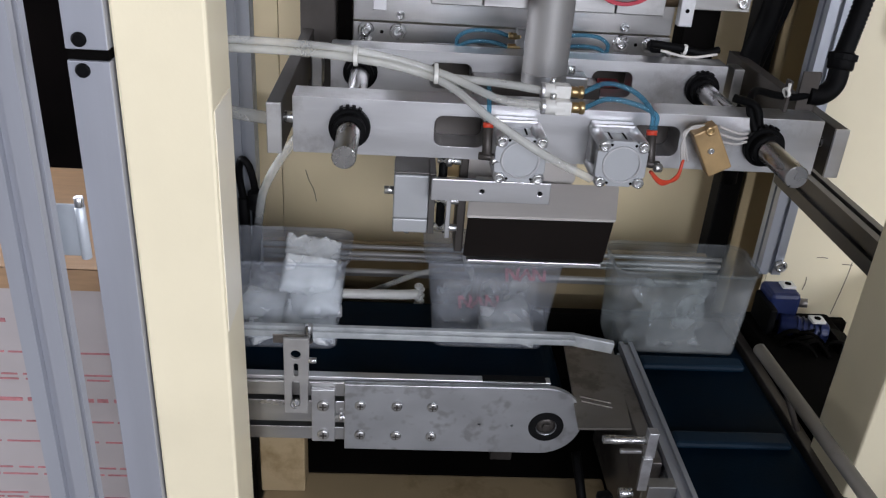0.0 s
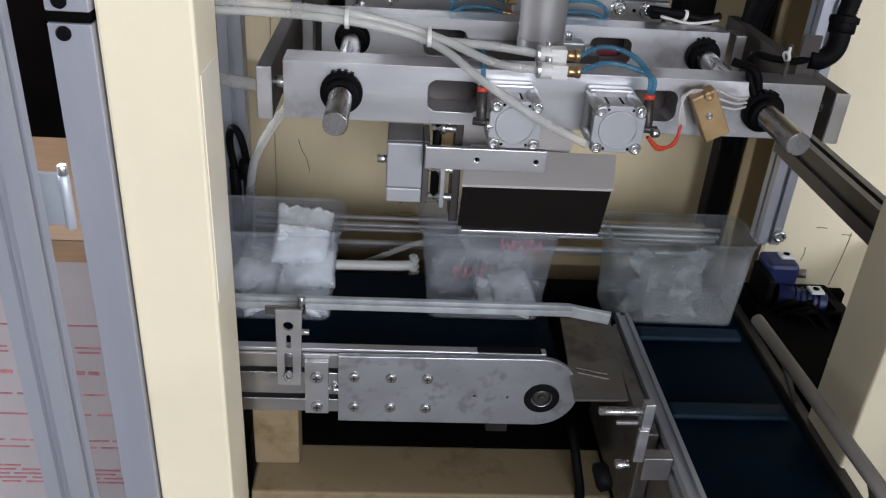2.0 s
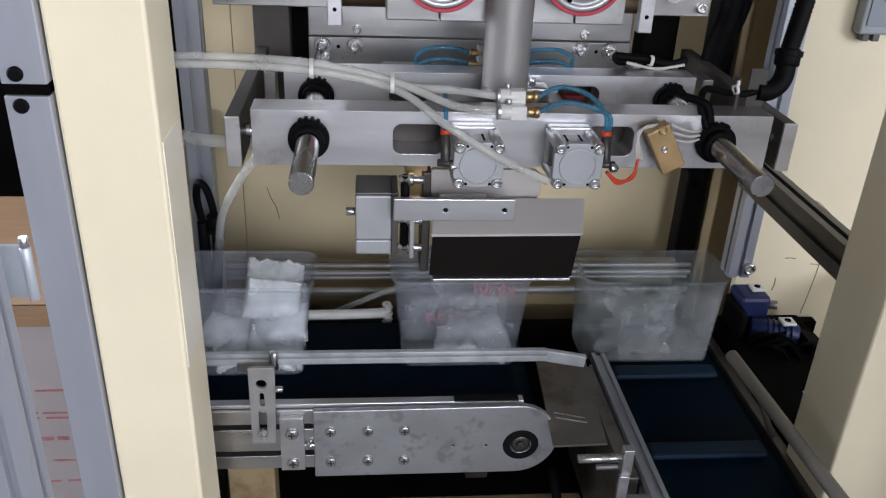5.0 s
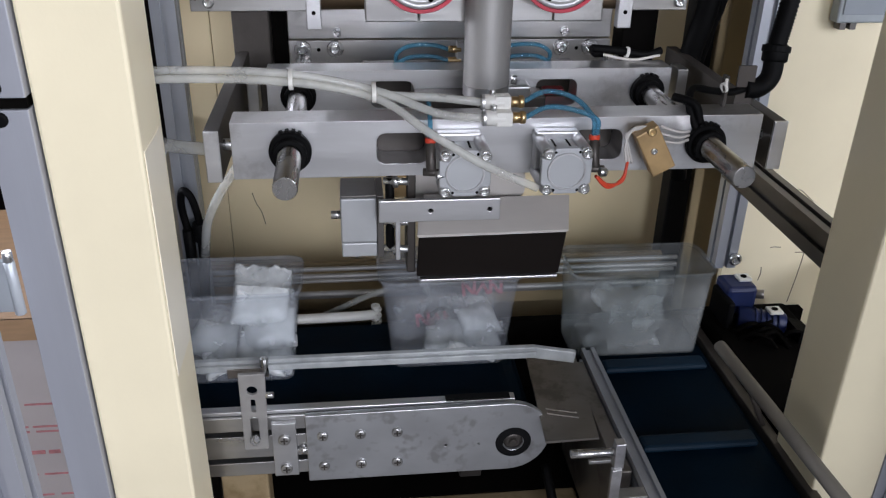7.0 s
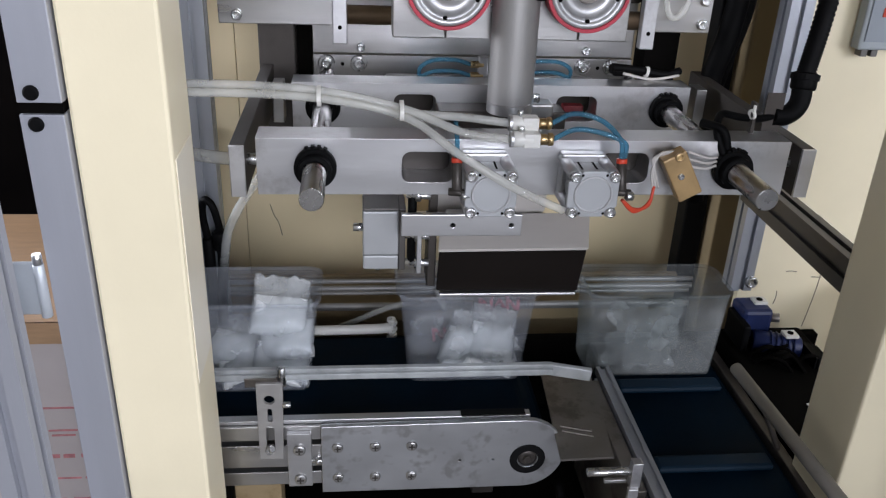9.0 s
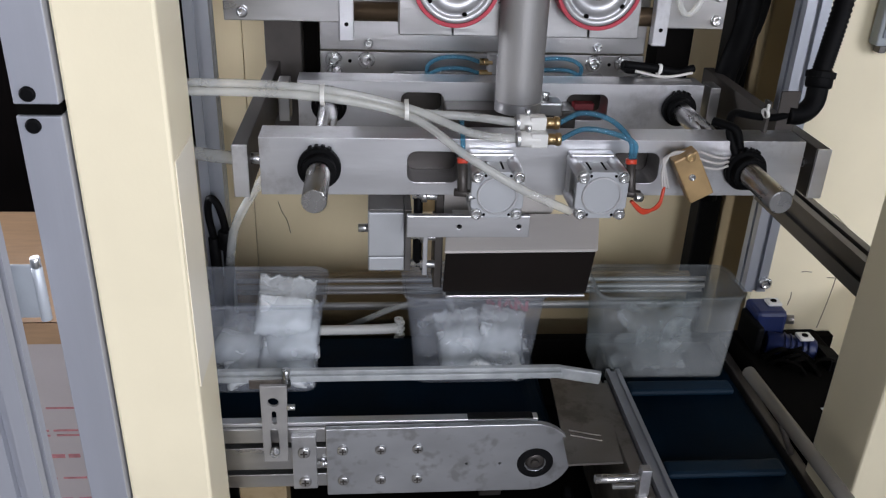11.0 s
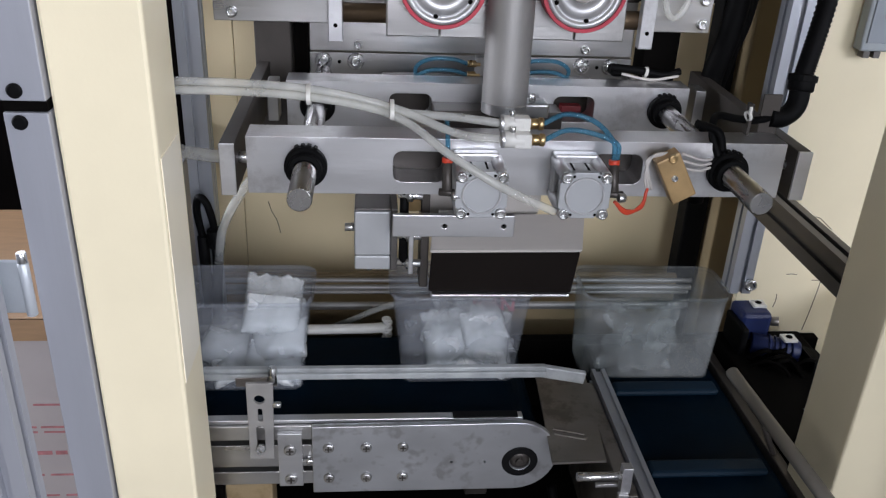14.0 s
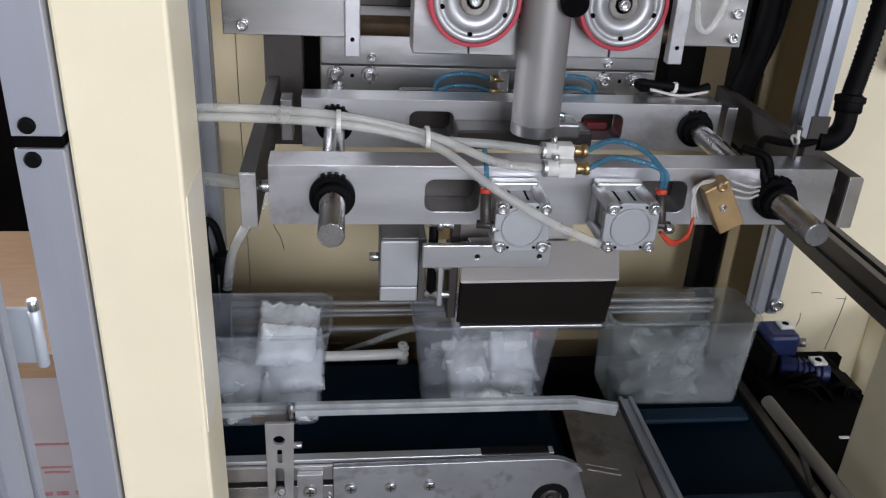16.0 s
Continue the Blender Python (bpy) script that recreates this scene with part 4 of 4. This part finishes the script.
def guide_rail():
    g = thing("guide_rail", (0.0, 1.1, 0.7), "clear plastic side guide strip on a slotted bracket", "guide rail")
    part("strip", merge(box(-0.37, 0.311, 1.096, 1.106, 0.722, 0.743, 0.0015), box(-0.37, 0.311, 1.090, 1.098, 0.728, 0.737, 0.001)), ACRYL, g, "pale clear guide strip")
    bm = box(0, 0.066, -0.005, 0.005, -0.011, 0.010, 0.002)
    part("bent_end", moved(bm, Matrix.Translation((0.309, 1.10, 0.733)) @ Matrix.Rotation(radians(-8), 4, "Z") @ Matrix.Rotation(radians(6), 4, "Y")), ACRYL, g, "bent clear guide end")
    outer = [(-0.150, 0.628), (-0.114, 0.628), (-0.110, 0.767), (-0.149, 0.767)]
    part("bracket", plate(outer, [slot_loop(-0.138, -0.126, 0.640, 0.690, 0.0055), slot_loop(-0.1345, -0.1275, 0.698, 0.722, 0.003), disc_loop(-0.131, 0.738, 0.008)], 1.024, 1.030, 0.0008), RAIL, g, "slotted steel bracket")
    part("bracket_foot", box(-0.175, -0.112, 1.088, 1.0945, 0.716, 0.732, 0.001), DULL, g, "dull backing plate")
    part("bolt", merge(rod((-0.132, 1.024, 0.650), (-0.132, 1.012, 0.653), 0.0075, 6), rod((-0.131, 1.015, 0.652), (-0.128, 1.004, 0.664), 0.0045)), BOLT, g)
    part("bolt", rod((-0.112, 1.027, 0.727), (-0.100, 1.027, 0.727), 0.0045), BOLT, g)
    part("clip", merge(rod((-0.118, 1.088, 0.722), (-0.118, 1.088, 0.752), 0.0065, 14)), BOLT, g, "bright clip screw")
    return g


guide_rail()


def white_rail():
    w = thing("rear_guide_tube", (0.0, 1.345, 0.6), "white plastic guide tube with a foam-wrapped end", "guide rail")
    part("tube", sweep([(-0.34, 1.345, 0.660), (-0.12, 1.345, 0.660), (0.02, 1.345, 0.662), (0.062, 1.345, 0.665)], 0.0095, 16, 8), WHITEPL, w, "white tube")
    for k in range(7):
        part("wrap", ring((0.062 + 0.003 * (k % 2), 1.345, 0.640 + 0.0065 * k), (0.062 + 0.003 * (k % 2), 1.345, 0.646 + 0.0065 * k), 0.002, 0.0085, 12), WHITEPL, w, "white foam wrap")
    part("support", box(-0.3, -0.28, 1.337, 1.352, 0.44, 0.655, 0.002), STEEL, w)
    return w


white_rail()


# ---- cross conveyor ----
def cross_conveyor():
    c = thing("cross_conveyor", (0.55, 1.1, 0.5), "cross conveyor with dark navy cleated belt and steel rails", "conveyor")
    part("belt", box(0.447, 0.668, 0.45, 1.36, 0.56, 0.62, 0.01), BELT, c, "dark navy cleated belt")
    for y in (0.99, 1.2):
        part("cleat", box(0.462, 0.65, y - 0.02, y + 0.014, 0.6195, 0.632, 0.006), CLEAT, c, "blue rubber cleat")
    rl = profile_bar(-0.02, 0.02, -0.012, 0.012, -0.39, 0.36, 0.010, 0.006)
    moved(rl, Matrix.Translation((0.433, 0.82, 0.640)) @ Matrix.Rotation(radians(90), 4, "X") @ Matrix.Rotation(radians(90), 4, "Z"))
    part("side_rail", rl, ALU, c, "slotted aluminium side rail")
    part("side_rail", box(0.419, 0.4445, 0.46, 1.21, 0.52, 0.6195, 0.002), DULL, c)
    part("side_rail", box(0.672, 0.69, 0.46, 1.36, 0.50, 0.625, 0.002), DARKSTEEL, c)
    tb = part("guide_tube", rod((0.626, 1.11, 0.72), (0.652, 0.5, 0.72), 0.0105, 24), PIPE, c, "round matte steel guide tube")
    for y in (1.02, 0.75):
        part("stay", rod((0.64 - 0.03 * (y - 0.8), y, 0.715), (0.69, y, 0.6), 0.005), TIEBAR, tb)
    # stainless bridge plate between the belts
    bm = bmesh.new()
    v = [bm.verts.new(p) for p in ((0.305, 0.972, 0.655), (0.388, 0.972, 0.657), (0.405, 1.19, 0.661), (0.318, 1.19, 0.659))]
    bm.faces.new(v)
    g = bmesh.ops.extrude_face_region(bm, geom=bm.faces[:])["geom"]
    bmesh.ops.translate(bm, vec=(0, 0, -0.004), verts=[q for q in g if isinstance(q, bmesh.types.BMVert)])
    bmesh.ops.recalc_face_normals(bm, faces=bm.faces)
    # The dark steel tone also holds the shade over this plate.
    bp = part("bridge_plate", bm, DULL, c, "scuffed stainless bridge plate")
    for y in (1.01, 1.022):
        part("rib", moved(box(-0.025, 0.025, -0.003, 0.003, 0, 0.003, 0.001), Matrix.Translation((0.345, y + 0.02, 0.656)) @ Matrix.Rotation(radians(-18), 4, "Z")), DULL, bp)
    part("bridge_leg", box(0.395, 0.418, 0.9, 1.18, 0.46, 0.652, 0.002), DULL, c)
    # bracket with a bright pin
    part("pin", rod((0.306, 0.85, 0.735), (0.366, 0.85, 0.735), 0.006, 18), CHROME, c, "bright steel pin")
    br = part("bracket", merge(box(0.366, 0.380, 0.843, 0.857, 0.71, 0.752, 0.001), box(0.363, 0.377, 0.838, 0.846, 0.655, 0.712, 0.001)), SATIN, c, "bent bracket")
    part("hand_nut", rod((0.342, 0.85, 0.64), (0.362, 0.85, 0.64), 0.007, 14), BOLT, br)
    part("hand_knob", turned([(0, 0.012), (0.004, 0.02), (0.02, 0.021), (0.024, 0.014)], (0.34, 0.85, 0.62), (0.315, 0.85, 0.612), 20), BLACK, br, "black hand knob")
    part("angle", box(0.362, 0.412, 0.93, 0.936, 0.642, 0.648, 0.001), SATIN, br)
    part("bracket_foot", box(0.38, 0.42, 0.84, 0.86, 0.62, 0.66, 0.001), STEEL, br)
    part("hose", sweep([(0.33, 1.05, 0.54), (0.335, 1.0, 0.5), (0.345, 0.98, 0.44), (0.35, 0.96, 0.3)], 0.008), BLACK, c, "black cable")
    # Stand kept near black, so the shade under the belt is painted.
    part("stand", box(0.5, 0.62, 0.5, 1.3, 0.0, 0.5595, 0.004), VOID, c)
    return c


cross_conveyor()


def motor():
    m = thing("gear_motor", (0.77, 1.33, 0.6), "blue gear motor with terminal covers on a black mount", "motor")
    # Black mount, carried forward to fill the dark beside the belt.
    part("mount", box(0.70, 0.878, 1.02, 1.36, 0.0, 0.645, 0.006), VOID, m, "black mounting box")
    part("body", box(0.725, 0.785, 1.30, 1.36, 0.645, 0.716, 0.008), MOTORBLUE, m, "blue cast gearbox")
    part("barrel", rod((0.745, 1.29, 0.660), (0.83, 1.265, 0.655), 0.021, 24), MOTORBLUE, m, "blue motor barrel")
    for k in range(5):
        part("fin", moved(ring((0, 0, 0), (0.003, 0, 0), 0.019, 0.024, 20), Matrix.Translation((0.775 + 0.01 * k, 1.281 - 0.003 * k, 0.658 - 0.0006 * k)) @ Matrix.Rotation(radians(-17), 4, "Z")), MOTORBLUE, m)
    for cx, cy, cz in ((0.768, 1.335, 0.716), (0.806, 1.268, 0.681)):
        cv = part("cover", box(cx - 0.013, cx + 0.013, cy - 0.012, cy + 0.012, cz, cz + 0.006, 0.0015), WHITEPL, m, "white terminal cover")
        part("port", rod((cx, cy, cz + 0.0055), (cx, cy, cz + 0.0075), 0.006, 14), VOID, cv)
    for k in range(6):
        part("rib", box(0.832 + 0.006 * k, 0.836 + 0.006 * k, 1.21, 1.27, 0.640, 0.668 - 0.002 * k, 0.001), BLACK, m)
    rnd = random.Random(7)
    for k in range(9):
        x, y = rnd.uniform(0.72, 0.80), rnd.uniform(1.22, 1.34)
        pts = [(x, y, 0.648), (x + 0.02, y - 0.01, 0.66 + rnd.uniform(0, 0.012)), (x + 0.045, y - rnd.uniform(0, 0.03), 0.662), (x + 0.06, y - 0.03, 0.645)]
        part("cable", sweep(pts, rnd.uniform(0.003, 0.0055), 8), VOID, m, "black cable")
    part("gland", rod((0.79, 1.335, 0.682), (0.812, 1.325, 0.686), 0.009, 14), DULL, m, "dull metal cable gland")
    part("flange", box(0.716, 0.73, 1.27, 1.35, 0.645, 0.70, 0.004), BLACK, m)
    part("plug", box(0.765, 0.783, 1.1, 1.106, 0.6455, 0.6475, 0.0008), WHITEPL, m)
    return m


motor()


# ---- loose cables ----
def cables():
    for k, pts in enumerate(([(0.70, 1.48, 1.9), (0.68, 1.47, 1.35), (0.665, 1.46, 1.2), (0.65, 1.47, 1.1), (0.67, 1.5, 0.9)], [(0.73, 1.5, 1.9), (0.71, 1.5, 1.3), (0.685, 1.5, 1.15), (0.67, 1.5, 1.05), (0.69, 1.53, 0.85)])):
        solo("power_cable", sweep(pts, 0.020 - 0.003 * k, 14), BLACK, "thick black cable hanging behind the jaws", "cable")
    cc = thing("control_cable", (-0.25, 1.36, 0.75), "black control cable looped into a ribbed gland beside a profile", "cable")
    part("loop", sweep([(-0.262, 1.36, 0.84), (-0.268, 1.36, 0.89), (-0.262, 1.355, 0.92), (-0.249, 1.35, 0.912), (-0.241, 1.35, 0.88), (-0.239, 1.352, 0.85)], 0.0065, 12), BLACK, cc)
    part("tail", sweep([(-0.239, 1.352, 0.852), (-0.238, 1.354, 0.80), (-0.245, 1.36, 0.74), (-0.25, 1.365, 0.66)], 0.0095, 12), BLACK, cc)
    part("gland", merge(rod((-0.2395, 1.352, 0.862), (-0.238, 1.353, 0.826), 0.0135, 16), ring((-0.2385, 1.353, 0.84), (-0.238, 1.353, 0.83), 0.012, 0.0155, 12)), BLACK, cc, "black cable gland")
    part("stub", rod((-0.262, 1.36, 0.845), (-0.262, 1.362, 0.70), 0.010, 14), BLACK, cc)
    solo("vacuum_hose", sweep([(-0.13, 1.28, 1.04), (-0.158, 1.30, 0.985), (-0.19, 1.32, 0.935), (-0.222, 1.335, 0.87), (-0.235, 1.345, 0.8)], 0.008, 12), HOSE, "milky plastic hose under the jaw", "hose")
    solo("drain_hose", sweep([(-0.04, 1.42, 0.62), (0.0, 1.4, 0.65), (0.06, 1.37, 0.695), (0.12, 1.35, 0.72)], 0.006, 10), HOSE, "milky plastic hose behind the bins", "hose")
    solo("loop_hose", sweep([(0.515, 1.41, 1.4), (0.52, 1.405, 1.27), (0.535, 1.405, 1.235), (0.555, 1.405, 1.25), (0.575, 1.405, 1.32), (0.6, 1.405, 1.42)], 0.005, 10), HOSE, "milky hose loop on a side plate", "hose")
    solo("wall_hose", sweep([(-0.30, 1.2, 1.075), (-0.24, 1.2, 1.058), (-0.17, 1.2, 1.05), (-0.12, 1.2, 1.05)], 0.010, 12), HOSE, "milky plastic hose from the cabinet side", "hose")


cables()


# ---- bins ----
def bin_shell(w, d, h, taper, t=0.0018, rc=0.022):
    """An open tapered tub with rounded corners, walls of real thickness and a rolled rim."""
    def loop(k, z):
        ww, dd = w - taper * (1 - k), d - taper * 0.7 * (1 - k)
        return [(x, y, z) for x, y in slot_loop(-ww / 2, ww / 2, -dd / 2, dd / 2, rc * (0.8 + 0.2 * k), 6)]
    bm = bmesh.new()
    rows = [loop(0.02, 0.0005), loop(0.06, 0.006), loop(0.5, h * 0.5), loop(0.97, h * 0.97)]
    ins = [[(x * (1 - t / (w / 2)), y * (1 - t / (d / 2)), z) for x, y, z in r] for r in (loop(0.97, h * 0.97), loop(0.5, h * 0.5), loop(0.08, 0.008), loop(0.04, 0.003))]
    rings = [[bm.verts.new(p) for p in r] for r in rows + ins]
    n = len(rings[0])
    for a, b in zip(rings, rings[1:]):
        for k in range(n):
            bm.faces.new((a[k], a[(k + 1) % n], b[(k + 1) % n], b[k])).smooth = True
    bm.faces.new(rings[0][::-1]), bm.faces.new(rings[-1])
    return bm


def storage_bin(x, y, z, yaw, material, label, taper=0.036, w=0.228, d=0.125):
    b = thing("plastic_bin", (x, y, z), label, "bin", "plastic bins on the conveyors")
    sh = part("tub", moved(bin_shell(w, d, 0.172, taper), Matrix.Translation((x, y, z))), material, b)
    rim = bmesh.new()
    loops = []
    for grow, dz in ((-0.001, -0.006), (0.004, -0.006), (0.005, -0.001), (0.003, 0.0), (-0.001, 0.0)):
        loops.append([rim.verts.new((x + px, y + py, z + 0.172 + dz)) for px, py in slot_loop(-w / 2 - grow, w / 2 + grow, -d / 2 - grow, d / 2 + grow, 0.022 + grow, 6)])
    for a, c in zip(loops, loops[1:] + loops[:1]):
        for k in range(len(a)):
            rim.faces.new((a[k], a[(k + 1) % len(a)], c[(k + 1) % len(a)], c[k])).smooth = True
    part("rim", rim, material, b, "rolled rim")
    b.rotation_euler = (0, 0, radians(yaw))
    return b


BIN_M = storage_bin(0.181, 1.224, 0.6615, 0, GLASSY, "clear plastic bin filling with white sachets")


def film_sheet(name, x, y, z, w, h, seed, label, lean):
    """A crumpled sheet of clear film standing in a bin."""
    bm = bmesh.new()
    nu, nv = 26, 24
    v = [[None] * (nv + 1) for _ in range(nu + 1)]
    for i in range(nu + 1):
        for k in range(nv + 1):
            u, q = i / nu - 0.5, k / nv - 0.5
            wob = noise.noise(Vector((u * 5, q * 5, seed))) * 0.010 + 0.008 * (0.5 - abs(noise.noise(Vector((u * 7, q * 7, seed + 4)))))
            edge = 1 + 0.42 * noise.noise(Vector((u * 4, q * 4, seed + 9)))
            v[i][k] = bm.verts.new((x + u * w * edge, y + wob + lean * q * h, z + h / 2 + q * h * edge))
    for i in range(nu):
        for k in range(nv):
            bm.faces.new((v[i][k], v[i + 1][k], v[i + 1][k + 1], v[i][k + 1])).smooth = True
    bmesh.ops.solidify(bm, geom=bm.faces[:], thickness=0.0006)
    t = thing(name, (x, y, z), label, "film")
    part("film", bm, SHEET, t)
    return t


PF = film_sheet("printed_film", 0.205, 1.258, 0.668, 0.135, 0.135, 3.0, "crumpled clear film with faint red printing", 0.12)
for x0, z0 in ((0.132, 0.712), (0.212, 0.767)):
    for k, ang in enumerate((84, 55, 88, -62, 62, 86, 54, 88)):
        px, pz = x0 + 0.0095 * k, z0 + 0.0015 * (k % 3)
        part("print_stroke", moved(box(-0.0135, 0.0135, -0.0004, 0.0004, -0.0028, 0.0028, 0.0003), Matrix.Translation((px, 1.2445 + 0.12 * (pz - 0.74), pz)) @ Matrix.Rotation(radians(ang), 4, "Y")), FAINTINK, PF, "faint red print")
film_sheet("loose_film", 0.120, 1.25, 0.668, 0.06, 0.075, 8.0, "crumpled clear film in a bin", 0.1)
film_sheet("loose_film", 0.52, 1.262, 0.628, 0.135, 0.125, 5.0, "crumpled clear film in an empty bin", 0.15)
storage_bin(-0.176, 1.205, 0.6615, 0, GLASSY, "clear plastic bin half full of white sachets")
storage_bin(0.533, 1.287, 0.6215, -1, FROST, "scuffed empty clear plastic bin on the cross belt", 0.020, 0.256, 0.118)


# ---- sachets ----
def sachet_mesh(seed, w, h, t, inner):
    bm = bmesh.new()
    nu, nv = 22, 26
    rnd = Vector((seed * 3.7, seed * 1.3, seed * 2.1))
    grid = {}
    for side in (-1, 1):
        for i in range(nu + 1):
            for k in range(nv + 1):
                u, v = 2 * i / nu - 1, 2 * k / nv - 1
                edge = i in (0, nu) or k in (0, nv)
                if edge and side == 1:
                    grid[side, i, k] = grid[-1, i, k]
                    continue
                fat = max(0.0, 1 - abs(u) ** 3.0) ** 0.6 * max(0.0, 1 - abs(v / 0.88) ** 4) ** 0.6
                fat *= 1.0 - 0.45 * (v + 1) / 2
                wob = noise.noise(Vector((u * 2.2, v * 2.2, side)) + rnd)
                cr = noise.noise(Vector((u * 6, v * 6, side * 2)) + rnd)
                if not inner:
                    cr = 1.0 - 3.0 * abs(noise.noise(Vector((u * 2.6, v * 2.6, side * 2)) + rnd)) + 0.5 * cr
                bend = 0.012 * noise.noise(Vector((u * 0.9, v * 0.9, 0)) + rnd * 2)
                y = side * t / 2 * fat * (1 + 0.25 * wob + 0.12 * cr) + bend + (0.0022 * cr if not inner else 0)
                x = u * w / 2 * (1 - 0.1 * fat * abs(u)) + 0.002 * noise.noise(Vector((v * 4, u, 5)) + rnd)
                grid[side, i, k] = bm.verts.new((x, y, v * h / 2 + (0.007 * noise.noise(Vector((u * 4, 0, seed))) if v > 0.6 and not inner else 0)))
        for i in range(nu):
            for k in range(nv):
                q = [grid[side, i, k], grid[side, i + 1, k], grid[side, i + 1, k + 1], grid[side, i, k + 1]]
                bm.faces.new(q if side == -1 else q[::-1]).smooth = True
    return bm


def sachet(seed, place, w=0.094, h=0.10, t=0.034):
    s = thing("sachet", (0, 0, 0), "white powder in a crinkled clear film sachet", "sachet", "powder sachets")
    part("film", sachet_mesh(seed, w, h, t, False), FILM, s, "crinkled clear film")
    core = moved(sachet_mesh(seed, w * 0.92, h * 0.6, t * 0.84, True), Matrix.Translation((0, 0, -h * 0.14)))
    part("powder", core, POWDER, s, "white powder")
    s.matrix_basis = place
    return s


# stack in the half-full bin
for n, row in enumerate([(-0.134, 1.20, 0.681, -84, 0, 80), (-0.214, 1.20, 0.682, -82, 0, 95), (-0.124, 1.19, 0.712, -46, 16, 8), (-0.118, 1.20, 0.750, -44, -10, -6),
                         (-0.126, 1.208, 0.792, -36, 8, 2), (-0.189, 1.20, 0.700, -70, -14, 14), (-0.202, 1.225, 0.715, -58, 10, -16)]):
    sachet(20 + n, pose(*row))
# first ones in the filling bin
sachet(1, pose(0.215, 1.215, 0.681, -86, 0, 82))
sachet(2, pose(0.212, 1.225, 0.70, -74, 4, 6))

DROPS = [
    (1.38, (0.226, 1.222, 0.712, -70, 6, 12)),
    (3.63, (0.180, 1.21, 0.704, -66, -8, -12)),
    (5.30, (0.233, 1.232, 0.726, -66, 8, 16)),
    (6.93, (0.186, 1.205, 0.722, -48, 16, -14)),
    (8.60, (0.230, 1.205, 0.736, -46, 8, -6)),
    (10.30, (0.160, 1.208, 0.728, -40, -5, 8)),
    (11.86, (0.168, 1.24, 0.742, -62, 6, -20)),
    (13.65, (0.220, 1.222, 0.758, -58, -6, 10)),
    (15.38, (0.228, 1.212, 0.772, -42, 5, 4)),
]
DROPPED = [sachet(40 + n, pose(0.232, 1.225, 1.46 + 0.1 * n), 0.079, 0.098, 0.040) for n in range(len(DROPS))]


# ---- what moves ----
SHUT = [(0.0, 0), (0.62, 0), (0.78, 1), (1.3, 1), (1.5, 0.36), (2.0, 0.15), (2.5, 0.0), (2.82, 0), (2.98, 1.04), (3.52, 1), (3.7, 0.3), (4.0, 0), (4.5, 0), (4.65, 1), (5.2, 1), (5.4, 0.3), (5.7, 0),
        (6.1, 0), (6.25, 0.95), (6.85, 0.95), (7.0, 0.33), (7.5, 0), (7.74, 0), (7.9, 0.92), (8.52, 0.96), (8.7, 0.1), (8.9, -0.05), (9.4, 0), (9.55, 0.95), (10.15, 0.95), (10.35, 0.3), (10.6, 0),
        (11.22, 0), (11.38, 0.95), (11.9, 0.95), (12.0, 0.65), (12.2, 0.1), (12.5, -0.04), (12.8, 0), (12.96, 1), (13.45, 0.97), (13.6, 0.7), (13.8, 0.1), (14.0, 0), (14.6, 0.03), (14.8, 0.97), (15.3, 0.97), (15.5, 0.18), (15.8, -0.02), (16.0, -0.04)]


def motions():
    f, r = Vector(FRONT["base"]), Vector(REAR["base"])
    walk(FRONT, [(t, pose(f.x, f.y + 0.046 * k, f.z)) for t, k in SHUT])
    walk(REAR, [(t, pose(r.x, r.y - 0.033 * k, r.z)) for t, k in SHUT])
    # the wheels pull one sachet's length of film while the jaws stand open
    for side, w in zip((1, -1), WHEELS):
        p, turn = Vector(w.location), 0.0
        rows = [(0.0, pose(*p))]
        for t0, t1 in ((0.1, 0.6), (1.6, 2.7), (3.8, 4.4), (5.5, 6.0), (7.1, 7.7), (8.8, 9.4), (10.5, 11.15), (12.1, 12.75), (13.8, 14.55), (15.5, 16.0)):
            rows.append((t0, pose(p.x, p.y, p.z, 0, side * turn, 0)))
            rows.append(((t0 + t1) / 2, pose(p.x, p.y, p.z, 0, side * (turn + 38), 0)))
            turn += 76
            rows.append((t1, pose(p.x, p.y, p.z, 0, side * turn, 0)))
        walk(w, rows)
    # sachets wait in the tube and drop one by one as the jaws open
    for n, (ob, (t, rest)) in enumerate(zip(DROPPED, DROPS)):
        z = 1.46 + 0.1 * n
        rows = [(0.0, pose(0.232, 1.225, z))]
        for k in range(n):
            rows.append((DROPS[k][0] - 0.05, pose(0.232, 1.225, z - 0.1 * k)))
            rows.append((DROPS[k][0] + 0.35, pose(0.232, 1.225, z - 0.1 * (k + 1))))
        x, y, zz, a, b, c = rest
        if t > rows[-1][0]:
            rows.append((t, pose(0.232, 1.225, 1.46)))
        rows.append((t + 0.1, pose(0.234, 1.232, 1.2, 4, 0, 3)))
        rows.append((t + 0.17, pose(0.236, 1.236, 1.0, 12, b * 0.3, c * 0.3)))
        rows.append((t + 0.24, pose((0.235 + x) / 2, (1.235 + y) / 2, zz + 0.06, a * 0.6, b * 0.6, c * 0.6)))
        rows.append((t + 0.31, pose(*rest)))
        if t + 0.31 < 15.9:
            rows.append((16.0, pose(*rest)))
        walk(ob, rows)


motions()
